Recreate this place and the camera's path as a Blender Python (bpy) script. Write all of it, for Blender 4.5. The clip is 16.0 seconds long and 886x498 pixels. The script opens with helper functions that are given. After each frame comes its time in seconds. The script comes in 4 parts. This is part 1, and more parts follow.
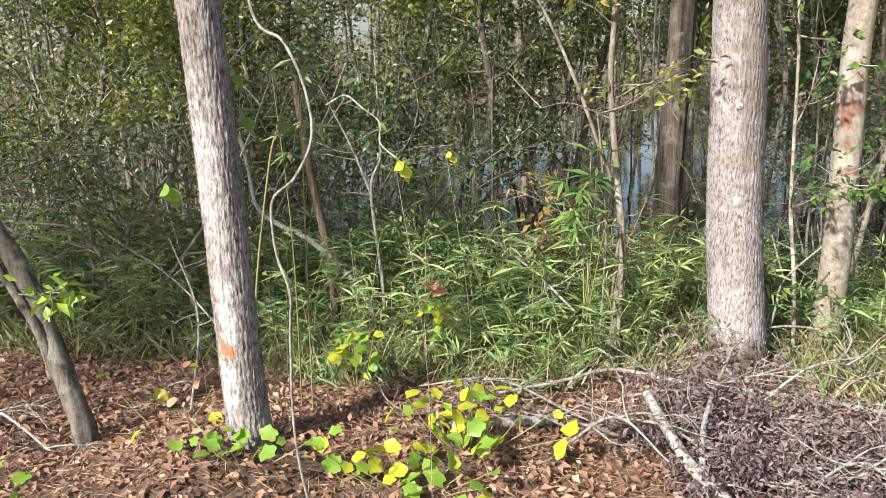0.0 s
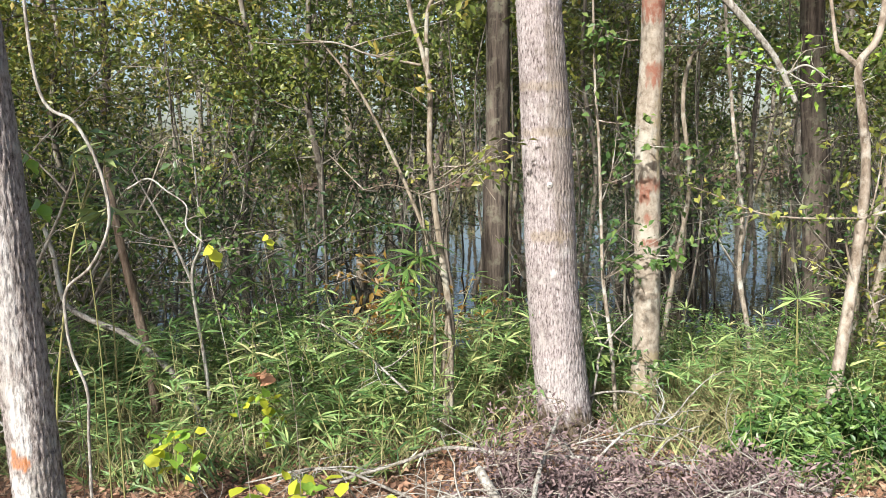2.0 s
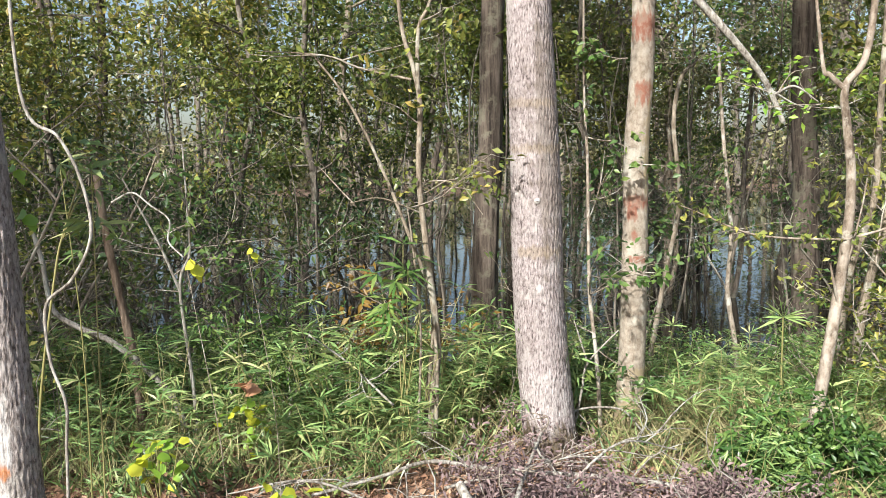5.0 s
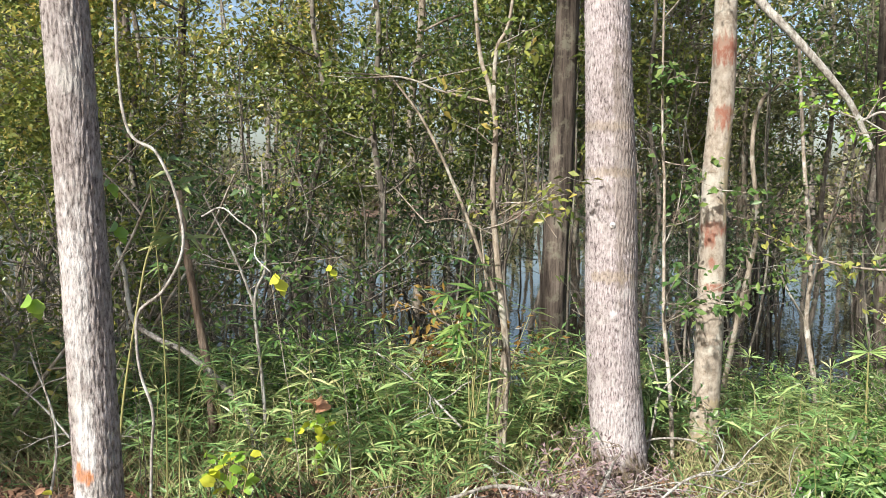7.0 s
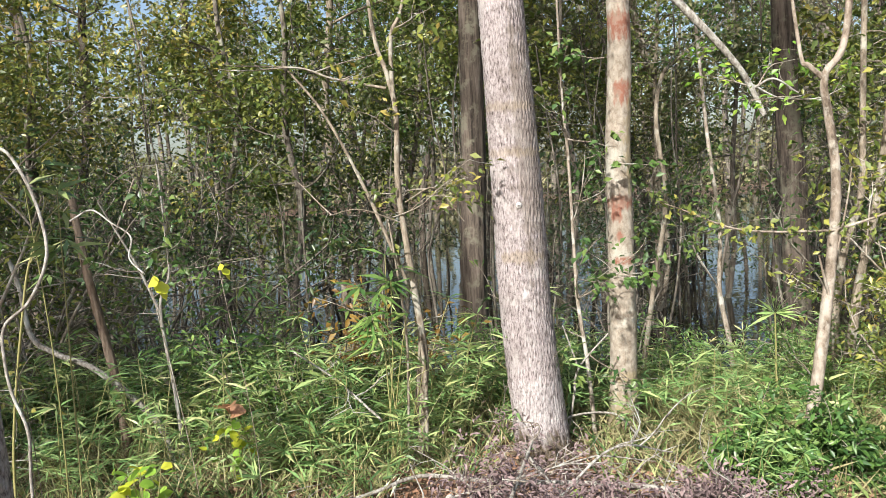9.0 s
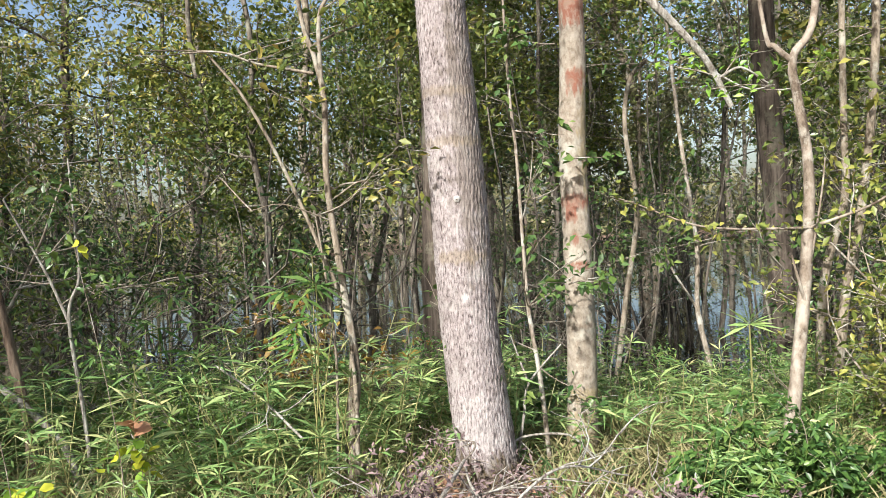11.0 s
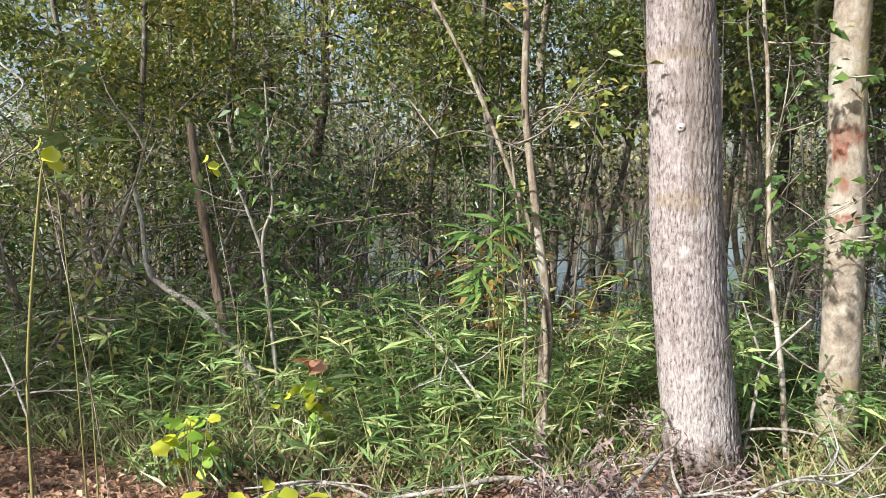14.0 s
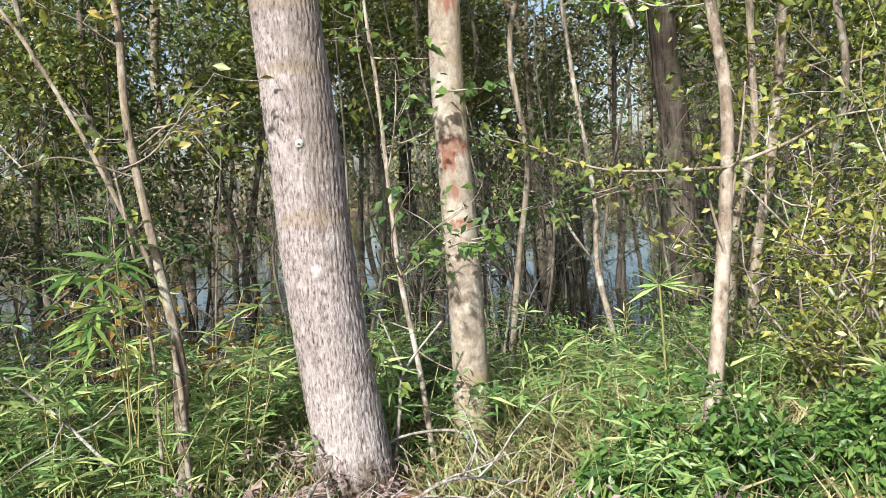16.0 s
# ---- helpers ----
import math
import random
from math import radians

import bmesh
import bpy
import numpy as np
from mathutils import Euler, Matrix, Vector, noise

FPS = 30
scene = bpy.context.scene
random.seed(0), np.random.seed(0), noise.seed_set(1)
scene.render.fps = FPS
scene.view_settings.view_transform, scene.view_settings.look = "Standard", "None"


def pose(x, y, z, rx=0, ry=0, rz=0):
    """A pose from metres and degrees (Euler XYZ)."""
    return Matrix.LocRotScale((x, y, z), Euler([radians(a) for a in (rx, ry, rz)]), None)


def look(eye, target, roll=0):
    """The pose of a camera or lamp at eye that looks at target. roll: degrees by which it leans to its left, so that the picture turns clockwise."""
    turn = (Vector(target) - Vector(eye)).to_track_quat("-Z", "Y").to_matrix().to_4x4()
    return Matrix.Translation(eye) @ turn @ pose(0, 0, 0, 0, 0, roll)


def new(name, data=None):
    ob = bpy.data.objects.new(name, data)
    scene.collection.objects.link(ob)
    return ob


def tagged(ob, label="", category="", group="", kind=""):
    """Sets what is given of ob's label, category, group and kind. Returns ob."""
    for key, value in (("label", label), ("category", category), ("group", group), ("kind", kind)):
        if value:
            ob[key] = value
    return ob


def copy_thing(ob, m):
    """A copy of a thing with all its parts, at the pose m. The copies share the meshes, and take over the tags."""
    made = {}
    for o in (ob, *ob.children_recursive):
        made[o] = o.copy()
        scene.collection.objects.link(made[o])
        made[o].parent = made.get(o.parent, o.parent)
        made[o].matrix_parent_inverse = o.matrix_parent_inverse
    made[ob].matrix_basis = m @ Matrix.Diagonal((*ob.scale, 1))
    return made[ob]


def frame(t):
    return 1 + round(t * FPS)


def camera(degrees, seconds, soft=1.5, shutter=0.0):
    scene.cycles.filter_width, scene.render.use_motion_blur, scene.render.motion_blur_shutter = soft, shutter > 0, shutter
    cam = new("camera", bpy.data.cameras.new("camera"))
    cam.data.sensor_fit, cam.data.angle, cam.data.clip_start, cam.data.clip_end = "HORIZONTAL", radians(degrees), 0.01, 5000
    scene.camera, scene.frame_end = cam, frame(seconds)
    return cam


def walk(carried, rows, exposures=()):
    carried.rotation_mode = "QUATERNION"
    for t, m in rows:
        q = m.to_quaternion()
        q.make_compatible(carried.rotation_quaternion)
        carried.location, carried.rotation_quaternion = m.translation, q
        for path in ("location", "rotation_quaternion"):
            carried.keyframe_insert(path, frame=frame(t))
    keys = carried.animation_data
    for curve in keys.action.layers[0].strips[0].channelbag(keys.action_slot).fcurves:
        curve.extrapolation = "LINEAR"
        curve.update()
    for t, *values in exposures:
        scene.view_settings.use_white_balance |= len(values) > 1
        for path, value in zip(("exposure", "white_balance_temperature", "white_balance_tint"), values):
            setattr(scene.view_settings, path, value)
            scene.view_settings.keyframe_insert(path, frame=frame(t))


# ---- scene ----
cam = camera(59.4, 16.0, 0.4)
PATH = [
    (0, (-0.37, -3.68, 1.457), (-0.911, -1.809, 1.001), -1.3),
    (0.5, (-0.38, -3.676, 1.424), (-0.839, -1.765, 1.055), -1.2),
    (1, (-0.317, -3.684, 1.421), (-0.711, -1.747, 1.114), -1.5),
    (1.5, (-0.314, -3.665, 1.459), (-0.576, -1.701, 1.187), -1.5),
    (2, (-0.305, -3.65, 1.44), (-0.45, -1.671, 1.186), -1.7),
    (2.5, (-0.316, -3.655, 1.436), (-0.384, -1.672, 1.188), -1.8),
    (3, (-0.307, -3.658, 1.441), (-0.361, -1.674, 1.194), -2.0),
    (3.5, (-0.291, -3.657, 1.441), (-0.361, -1.674, 1.192), -1.9),
    (5.8, (-0.256, -3.661, 1.484), (-0.405, -1.677, 1.284), -0.3),
    (6, (-0.295, -3.652, 1.467), (-0.442, -1.666, 1.282), -0.3),
    (6.5, (-0.292, -3.665, 1.467), (-0.511, -1.685, 1.293), -0.1),
    (7, (-0.318, -3.661, 1.465), (-0.609, -1.686, 1.288), 0.3),
    (7.5, (-0.327, -3.663, 1.485), (-0.662, -1.7, 1.293), 0.3),
    (8, (-0.31, -3.671, 1.478), (-0.629, -1.707, 1.279), -0.4),
    (8.5, (-0.231, -3.636, 1.484), (-0.489, -1.664, 1.273), -1.6),
    (9, (-0.198, -3.596, 1.435), (-0.324, -1.61, 1.237), -3.2),
    (9.2, (-0.186, -3.587, 1.445), (-0.274, -1.599, 1.242), -3.7),
    (11.3, (0.1, -3.177, 1.152), (-0.067, -1.186, 1.082), -2.9),
    (11.5, (0.1, -3.139, 1.145), (-0.121, -1.154, 1.065), -2.4),
    (12, (0.113, -3.047, 1.159), (-0.348, -1.108, 1.001), -1.8),
    (12.5, (0.204, -2.974, 1.162), (-0.475, -1.098, 1.018), -1.5),
    (13, (0.235, -2.893, 1.159), (-0.432, -1.021, 1.05), -0.8),
    (13.5, (0.19, -2.798, 1.139), (-0.488, -0.917, 1.02), -0.8),
    (14, (0.19, -2.715, 1.108), (-0.573, -0.867, 0.928), -1.3),
    (14.5, (0.29, -2.643, 1.108), (-0.454, -0.806, 0.874), -1.8),
    (15, (0.33, -2.608, 1.08), (-0.12, -0.676, 0.875), -2.4),
    (15.5, (0.265, -2.57, 1.086), (0.193, -0.578, 0.92), -3.6),
    (16, (0.212, -2.553, 1.11), (0.333, -0.565, 0.929), -5.1),
]
walk(cam, [(t, look(eye, target, roll)) for t, eye, target, roll in PATH])

# ---- light ----
world = bpy.data.worlds.new("world")
scene.world = world
world.use_nodes = True
wn = world.node_tree
sky = wn.nodes.new("ShaderNodeTexSky")
sky.sky_type, sky.sun_disc = "NISHITA", False
sky.sun_elevation, sky.sun_rotation = radians(38), radians(205)
sky.dust_density = 2.6
wn.links.new(sky.outputs[0], wn.nodes["Background"].inputs[0])
wn.nodes["Background"].inputs[1].default_value = 0.1
sun = new("sun", bpy.data.lights.new("sun", "SUN"))
sun.data.energy, sun.data.angle, sun.data.color = 5.0, radians(2.0), (1, 0.97, 0.92)
sun.matrix_world = look((-4.2, -9.1, 7.8), (0, 0, 0))
scene.view_settings.exposure = 0.93

rng = np.random.default_rng(7)


# ---- materials ----
def nodes_of(name):
    m = bpy.data.materials.new(name)
    m.use_nodes = True
    nt = m.node_tree
    return m, nt, nt.nodes["Principled BSDF"]


def ramp(nt, stops):
    r = nt.nodes.new("ShaderNodeValToRGB")
    e = r.color_ramp.elements
    while len(e) < len(stops):
        e.new(0.5)
    for el, (p, c) in zip(e, stops):
        el.position, el.color = p, (*c, 1)
    return r


def noise_node(nt, scale, vec, detail=4, rough=0.6):
    n = nt.nodes.new("ShaderNodeTexNoise")
    n.inputs["Scale"].default_value = scale
    n.inputs["Detail"].default_value = detail
    n.inputs["Roughness"].default_value = rough
    nt.links.new(vec, n.inputs["Vector"])
    return n


def mixer(nt, fac, a, b, mode="MIX"):
    m = nt.nodes.new("ShaderNodeMix")
    m.data_type, m.blend_type = "RGBA", mode
    for sock, v in ((m.inputs[0], fac), (m.inputs[6], a), (m.inputs[7], b)):
        if hasattr(v, "is_linked"):
            nt.links.new(v, sock)
        elif isinstance(v, tuple):
            sock.default_value = (*v, 1)
        else:
            sock.default_value = v
    return m.outputs[2]


def leaf_material(name, stops, rough=0.38, trans=0.3, scale=6):
    """Foliage: each leaf has its own colour along the ramp, with light shining through."""
    m, nt, p = nodes_of(name)
    geo = nt.nodes.new("ShaderNodeNewGeometry")
    tc = nt.nodes.new("ShaderNodeTexCoord")
    oi = nt.nodes.new("ShaderNodeObjectInfo")
    big = noise_node(nt, scale * 0.15, tc.outputs["Object"], 2)
    add = nt.nodes.new("ShaderNodeMath")
    add.operation = "MULTIPLY_ADD"
    nt.links.new(geo.outputs["Random Per Island"], add.inputs[0])
    add.inputs[1].default_value = 0.7
    mul = nt.nodes.new("ShaderNodeMath")
    mul.operation = "MULTIPLY_ADD"
    nt.links.new(oi.outputs["Random"], mul.inputs[0])
    mul.inputs[1].default_value = 0.3
    sub = nt.nodes.new("ShaderNodeMath")
    sub.operation = "MULTIPLY_ADD"
    nt.links.new(big.outputs[0], sub.inputs[0])
    sub.inputs[1].default_value, sub.inputs[2].default_value = 0.6, -0.3
    nt.links.new(sub.outputs[0], mul.inputs[2])
    nt.links.new(mul.outputs[0], add.inputs[2])
    r = ramp(nt, stops)
    nt.links.new(add.outputs[0], r.inputs[0])
    fine = noise_node(nt, scale * 14, tc.outputs["Object"], 3)
    col = mixer(nt, 0.35, r.outputs[0], mixer(nt, 1.0, r.outputs[0], fine.outputs[0], "OVERLAY"))
    nt.links.new(col, p.inputs["Base Color"])
    p.inputs["Roughness"].default_value = rough
    p.inputs["Specular IOR Level"].default_value = 0.5
    tr = nt.nodes.new("ShaderNodeBsdfTranslucent")
    nt.links.new(col, tr.inputs[0])
    mx = nt.nodes.new("ShaderNodeMixShader")
    mx.inputs[0].default_value = trans
    nt.links.new(p.outputs[0], mx.inputs[1])
    nt.links.new(tr.outputs[0], mx.inputs[2])
    nt.links.new(mx.outputs[0], nt.nodes["Material Output"].inputs[0])
    return m


def bark_material(name, dark, mid, light, fine=60, squash=0.12, bump=0.6, patch=None, stains=()):
    """Bark: furrows drawn out along the trunk, blotches of lichen, and painted or rusty stains from mesh attributes."""
    m, nt, p = nodes_of(name)
    tc = nt.nodes.new("ShaderNodeTexCoord")
    mp = nt.nodes.new("ShaderNodeMapping")
    mp.inputs["Scale"].default_value = (1, 1, squash)
    nt.links.new(tc.outputs["Object"], mp.inputs[0])
    n1 = noise_node(nt, fine, mp.outputs[0], 6, 0.7)
    n2 = noise_node(nt, 5, tc.outputs["Object"], 5, 0.65)
    n3 = noise_node(nt, 140, tc.outputs["Object"], 3)
    r = ramp(nt, [(0.36, dark), (0.47, mid), (0.62, light)])
    nt.links.new(n1.outputs[0], r.inputs[0])
    r2 = ramp(nt, [(0.3, (0.62, 0.6, 0.58)), (0.7, (1, 1, 1))])
    nt.links.new(n2.outputs[0], r2.inputs[0])
    col = mixer(nt, 1.0, r.outputs[0], r2.outputs[0], "MULTIPLY")
    if patch:
        n4 = noise_node(nt, 9, tc.outputs["Object"], 7, 0.7)
        r4 = ramp(nt, [(0.52, (0, 0, 0)), (0.62, (0.8, 0.8, 0.8))])
        nt.links.new(n4.outputs[0], r4.inputs[0])
        col = mixer(nt, r4.outputs[0], col, patch)
    for attr, c in stains:
        a = nt.nodes.new("ShaderNodeAttribute")
        a.attribute_name = attr
        mu = nt.nodes.new("ShaderNodeMath")
        mu.operation = "MULTIPLY"
        r5 = ramp(nt, [(0.35, (0.3, 0.3, 0.3)), (0.55, (1, 1, 1))])
        nt.links.new(n1.outputs[0], r5.inputs[0])
        nt.links.new(a.outputs["Fac"], mu.inputs[0])
        nt.links.new(r5.outputs[0], mu.inputs[1])
        col = mixer(nt, mu.outputs[0], col, c)
    nt.links.new(col, p.inputs["Base Color"])
    p.inputs["Roughness"].default_value = 0.9
    p.inputs["Specular IOR Level"].default_value = 0.2
    ad = nt.nodes.new("ShaderNodeMath")
    ad.operation = "MULTIPLY_ADD"
    nt.links.new(n3.outputs[0], ad.inputs[0])
    ad.inputs[1].default_value = 0.3
    nt.links.new(n1.outputs[0], ad.inputs[2])
    b = nt.nodes.new("ShaderNodeBump")
    b.inputs["Strength"].default_value, b.inputs["Distance"].default_value = bump, 0.01
    nt.links.new(ad.outputs[0], b.inputs["Height"])
    nt.links.new(b.outputs[0], p.inputs["Normal"])
    return m


LITTER_BROWN = [(0.0, (0.09, 0.05, 0.033)), (0.35, (0.23, 0.12, 0.07)), (0.65, (0.34, 0.20, 0.125)), (0.95, (0.48, 0.37, 0.26))]
m_cane = leaf_material("cane_leaf", [(0.0, (0.035, 0.08, 0.03)), (0.3, (0.115, 0.205, 0.065)), (0.6, (0.25, 0.33, 0.11)), (0.9, (0.52, 0.48, 0.24))])
m_cane_bright = leaf_material("cane_leaf_bright", [(0.0, (0.07, 0.165, 0.05)), (0.4, (0.23, 0.38, 0.13)), (0.7, (0.36, 0.46, 0.17)), (0.95, (0.56, 0.53, 0.27))])
m_olive = leaf_material("olive_leaf", [(0.0, (0.045, 0.075, 0.018)), (0.4, (0.12, 0.165, 0.035)), (0.75, (0.27, 0.28, 0.06)), (1.0, (0.46, 0.34, 0.09))])
m_green = leaf_material("green_leaf", [(0.0, (0.035, 0.085, 0.025)), (0.5, (0.09, 0.165, 0.045)), (1.0, (0.22, 0.28, 0.07))])
m_dark = leaf_material("dark_leaf", [(0.0, (0.02, 0.045, 0.018)), (0.5, (0.045, 0.085, 0.03)), (1.0, (0.09, 0.13, 0.04))], rough=0.35)
# paler and greyer than the other leaves: distance haze put into the colour
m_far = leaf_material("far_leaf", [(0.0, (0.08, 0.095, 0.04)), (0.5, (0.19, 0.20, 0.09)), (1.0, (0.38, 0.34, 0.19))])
m_rust = leaf_material("rusty_leaf", [(0.0, (0.10, 0.05, 0.02)), (0.5, (0.22, 0.13, 0.03)), (1.0, (0.35, 0.26, 0.06))])
m_yellow = leaf_material("yellow_leaf", [(0.0, (0.32, 0.42, 0.04)), (0.5, (0.52, 0.56, 0.05)), (1.0, (0.66, 0.58, 0.07))], trans=0.4)
m_lime = leaf_material("lime_leaf", [(0.0, (0.12, 0.28, 0.04)), (0.6, (0.26, 0.42, 0.06)), (1.0, (0.46, 0.52, 0.08))], trans=0.4)
m_lime2 = leaf_material("autumn_leaf", [(0.0, (0.07, 0.11, 0.025)), (0.5, (0.18, 0.22, 0.05)), (0.85, (0.36, 0.34, 0.08)), (1.0, (0.42, 0.22, 0.07))])
m_bush = leaf_material("bush_leaf", [(0.0, (0.035, 0.09, 0.025)), (0.5, (0.095, 0.19, 0.045)), (1.0, (0.26, 0.34, 0.09))])
m_salmon = leaf_material("salmon_leaf", [(0.0, (0.46, 0.22, 0.13)), (1.0, (0.62, 0.36, 0.22))])
m_litter = leaf_material("litter_leaf", LITTER_BROWN, rough=0.75, trans=0.1)
m_dead = leaf_material("dead_leaf", [(0.0, (0.05, 0.035, 0.035)), (0.5, (0.14, 0.095, 0.095)), (1.0, (0.30, 0.22, 0.21))], rough=0.7, trans=0.1)
m_straw = leaf_material("straw", [(0.0, (0.11, 0.11, 0.045)), (0.5, (0.24, 0.22, 0.10)), (1.0, (0.44, 0.39, 0.22))], rough=0.7, trans=0.15)
m_culm = leaf_material("cane_stem", [(0.0, (0.10, 0.14, 0.04)), (0.5, (0.24, 0.23, 0.09)), (1.0, (0.42, 0.36, 0.18))], trans=0.05)

m_bark_b = bark_material("oak_bark", (0.085, 0.068, 0.064), (0.33, 0.285, 0.28), (0.535, 0.485, 0.48), 120, 0.3, 1.0, (0.44, 0.405, 0.385),
                         [("moss", (0.105, 0.08, 0.045)), ("pale", (0.75, 0.72, 0.70)), ("band", (0.27, 0.21, 0.12))])
m_bark_a = bark_material("ash_bark", (0.085, 0.07, 0.062), (0.29, 0.255, 0.24), (0.49, 0.45, 0.43), 85, 0.36, 1.0, (0.40, 0.38, 0.35),
                         [("pale", (0.70, 0.69, 0.67)), ("paint", (0.46, 0.19, 0.08))])
m_bark_c = bark_material("smooth_bark", (0.22, 0.18, 0.14), (0.32, 0.275, 0.22), (0.40, 0.36, 0.30), 34, 0.8, 0.5, (0.37, 0.355, 0.30),
                         [("rust", (0.21, 0.095, 0.065)), ("moss", (0.24, 0.19, 0.10))])
m_bark_dark = bark_material("dark_bark", (0.03, 0.024, 0.02), (0.085, 0.068, 0.055), (0.17, 0.14, 0.115), 32, 0.08, 1.0, (0.16, 0.15, 0.11))
m_bark_grey = bark_material("grey_bark", (0.07, 0.06, 0.05), (0.14, 0.12, 0.10), (0.25, 0.22, 0.18), 30, 0.12, 0.8, (0.27, 0.27, 0.21))
m_bark_pale = bark_material("pale_bark", (0.10, 0.08, 0.06), (0.21, 0.175, 0.13), (0.35, 0.30, 0.235), 45, 0.3, 0.6, (0.36, 0.35, 0.29))
m_twig = bark_material("twig_bark", (0.14, 0.11, 0.08), (0.27, 0.23, 0.18), (0.42, 0.37, 0.31), 60, 0.3, 0.5, (0.48, 0.47, 0.42))
m_bark_mottled = bark_material("mottled_bark", (0.10, 0.075, 0.055), (0.24, 0.195, 0.15), (0.42, 0.37, 0.31), 14, 0.5, 0.7, (0.38, 0.355, 0.30))
m_knot = bark_material("knot_wood", (0.40, 0.38, 0.36), (0.58, 0.56, 0.54), (0.7, 0.68, 0.66), 60, 1.0, 0.3)
m_brown = bark_material("snag_wood", (0.10, 0.07, 0.05), (0.21, 0.155, 0.115), (0.33, 0.26, 0.20), 40, 0.15, 0.9)
m_lichen = bark_material("lichen_bark", (0.13, 0.11, 0.09), (0.29, 0.27, 0.235), (0.48, 0.46, 0.42), 60, 0.4, 0.8, (0.42, 0.43, 0.385))

m_ground, nt, p = nodes_of("forest_soil")
tc = nt.nodes.new("ShaderNodeTexCoord")
g1 = noise_node(nt, 2.2, tc.outputs["Object"], 6, 0.65)
g2 = noise_node(nt, 38, tc.outputs["Object"], 6, 0.7)
r1 = ramp(nt, [(0.3, (0.075, 0.05, 0.037)), (0.5, (0.18, 0.115, 0.08)), (0.7, (0.27, 0.185, 0.135))])
nt.links.new(g2.outputs[0], r1.inputs[0])
r2 = ramp(nt, [(0.35, (0.55, 0.55, 0.5)), (0.65, (1, 1, 1))])
nt.links.new(g1.outputs[0], r2.inputs[0])
nt.links.new(mixer(nt, 1.0, r1.outputs[0], r2.outputs[0], "MULTIPLY"), p.inputs["Base Color"])
p.inputs["Roughness"].default_value = 0.95
bp = nt.nodes.new("ShaderNodeBump")
bp.inputs["Strength"].default_value, bp.inputs["Distance"].default_value = 0.8, 0.03
nt.links.new(g2.outputs[0], bp.inputs["Height"])
nt.links.new(bp.outputs[0], p.inputs["Normal"])

m_water, nt, p = nodes_of("swamp_water")
p.inputs["Base Color"].default_value = (0.018, 0.016, 0.010, 1)
p.inputs["Roughness"].default_value, p.inputs["IOR"].default_value = 0.02, 1.33
p.inputs["Specular IOR Level"].default_value = 0.6
tc = nt.nodes.new("ShaderNodeTexCoord")
wv = noise_node(nt, 3.5, tc.outputs["Object"], 3, 0.5)
bp = nt.nodes.new("ShaderNodeBump")
bp.inputs["Strength"].default_value, bp.inputs["Distance"].default_value = 0.10, 0.02
nt.links.new(wv.outputs[0], bp.inputs["Height"])
nt.links.new(bp.outputs[0], p.inputs["Normal"])


# ---- mesh builders ----
def mesh_of(name, v, f, mat, smooth=False, attrs=()):
    me = bpy.data.meshes.new(name)
    v = np.asarray(v, np.float32)
    f = np.asarray(f, np.int32)
    k = f.shape[1]
    me.vertices.add(len(v))
    me.vertices.foreach_set("co", v.ravel())
    me.loops.add(f.size)
    me.loops.foreach_set("vertex_index", f.ravel())
    me.polygons.add(len(f))
    me.polygons.foreach_set("loop_start", np.arange(0, f.size, k, dtype=np.int32))
    me.update(calc_edges=True)
    if smooth:
        me.polygons.foreach_set("use_smooth", np.ones(len(f), bool))
    for key, values in attrs:
        at = me.attributes.new(key, "FLOAT", "POINT")
        at.data.foreach_set("value", np.asarray(values, np.float32))
    me.materials.append(mat)
    me.validate()
    return me


def part(name, data, parent, label=""):
    ob = new(name, data)
    ob.parent = parent
    if label:
        ob["label"] = label
    return ob


def thing(name, x, y, z, label, category, group="", kind=""):
    ob = new(name)
    ob.matrix_basis = pose(x, y, z)
    return tagged(ob, label, category, group, kind)


def spline(pts, n):
    """A smooth line of n points through a few guide points."""
    P = np.asarray(pts, float)
    P = np.vstack([2 * P[0] - P[1], P, 2 * P[-1] - P[-2]])
    k = len(P) - 3
    u = np.linspace(0, k - 1e-6, n)
    i = u.astype(int)
    s = (u - i)[:, None]
    a, b, c, d = P[i], P[i + 1], P[i + 2], P[i + 3]
    return 0.5 * (2 * b + (c - a) * s + (2 * a - 5 * b + 4 * c - d) * s ** 2 + (3 * b - a - 3 * c + d) * s ** 3)


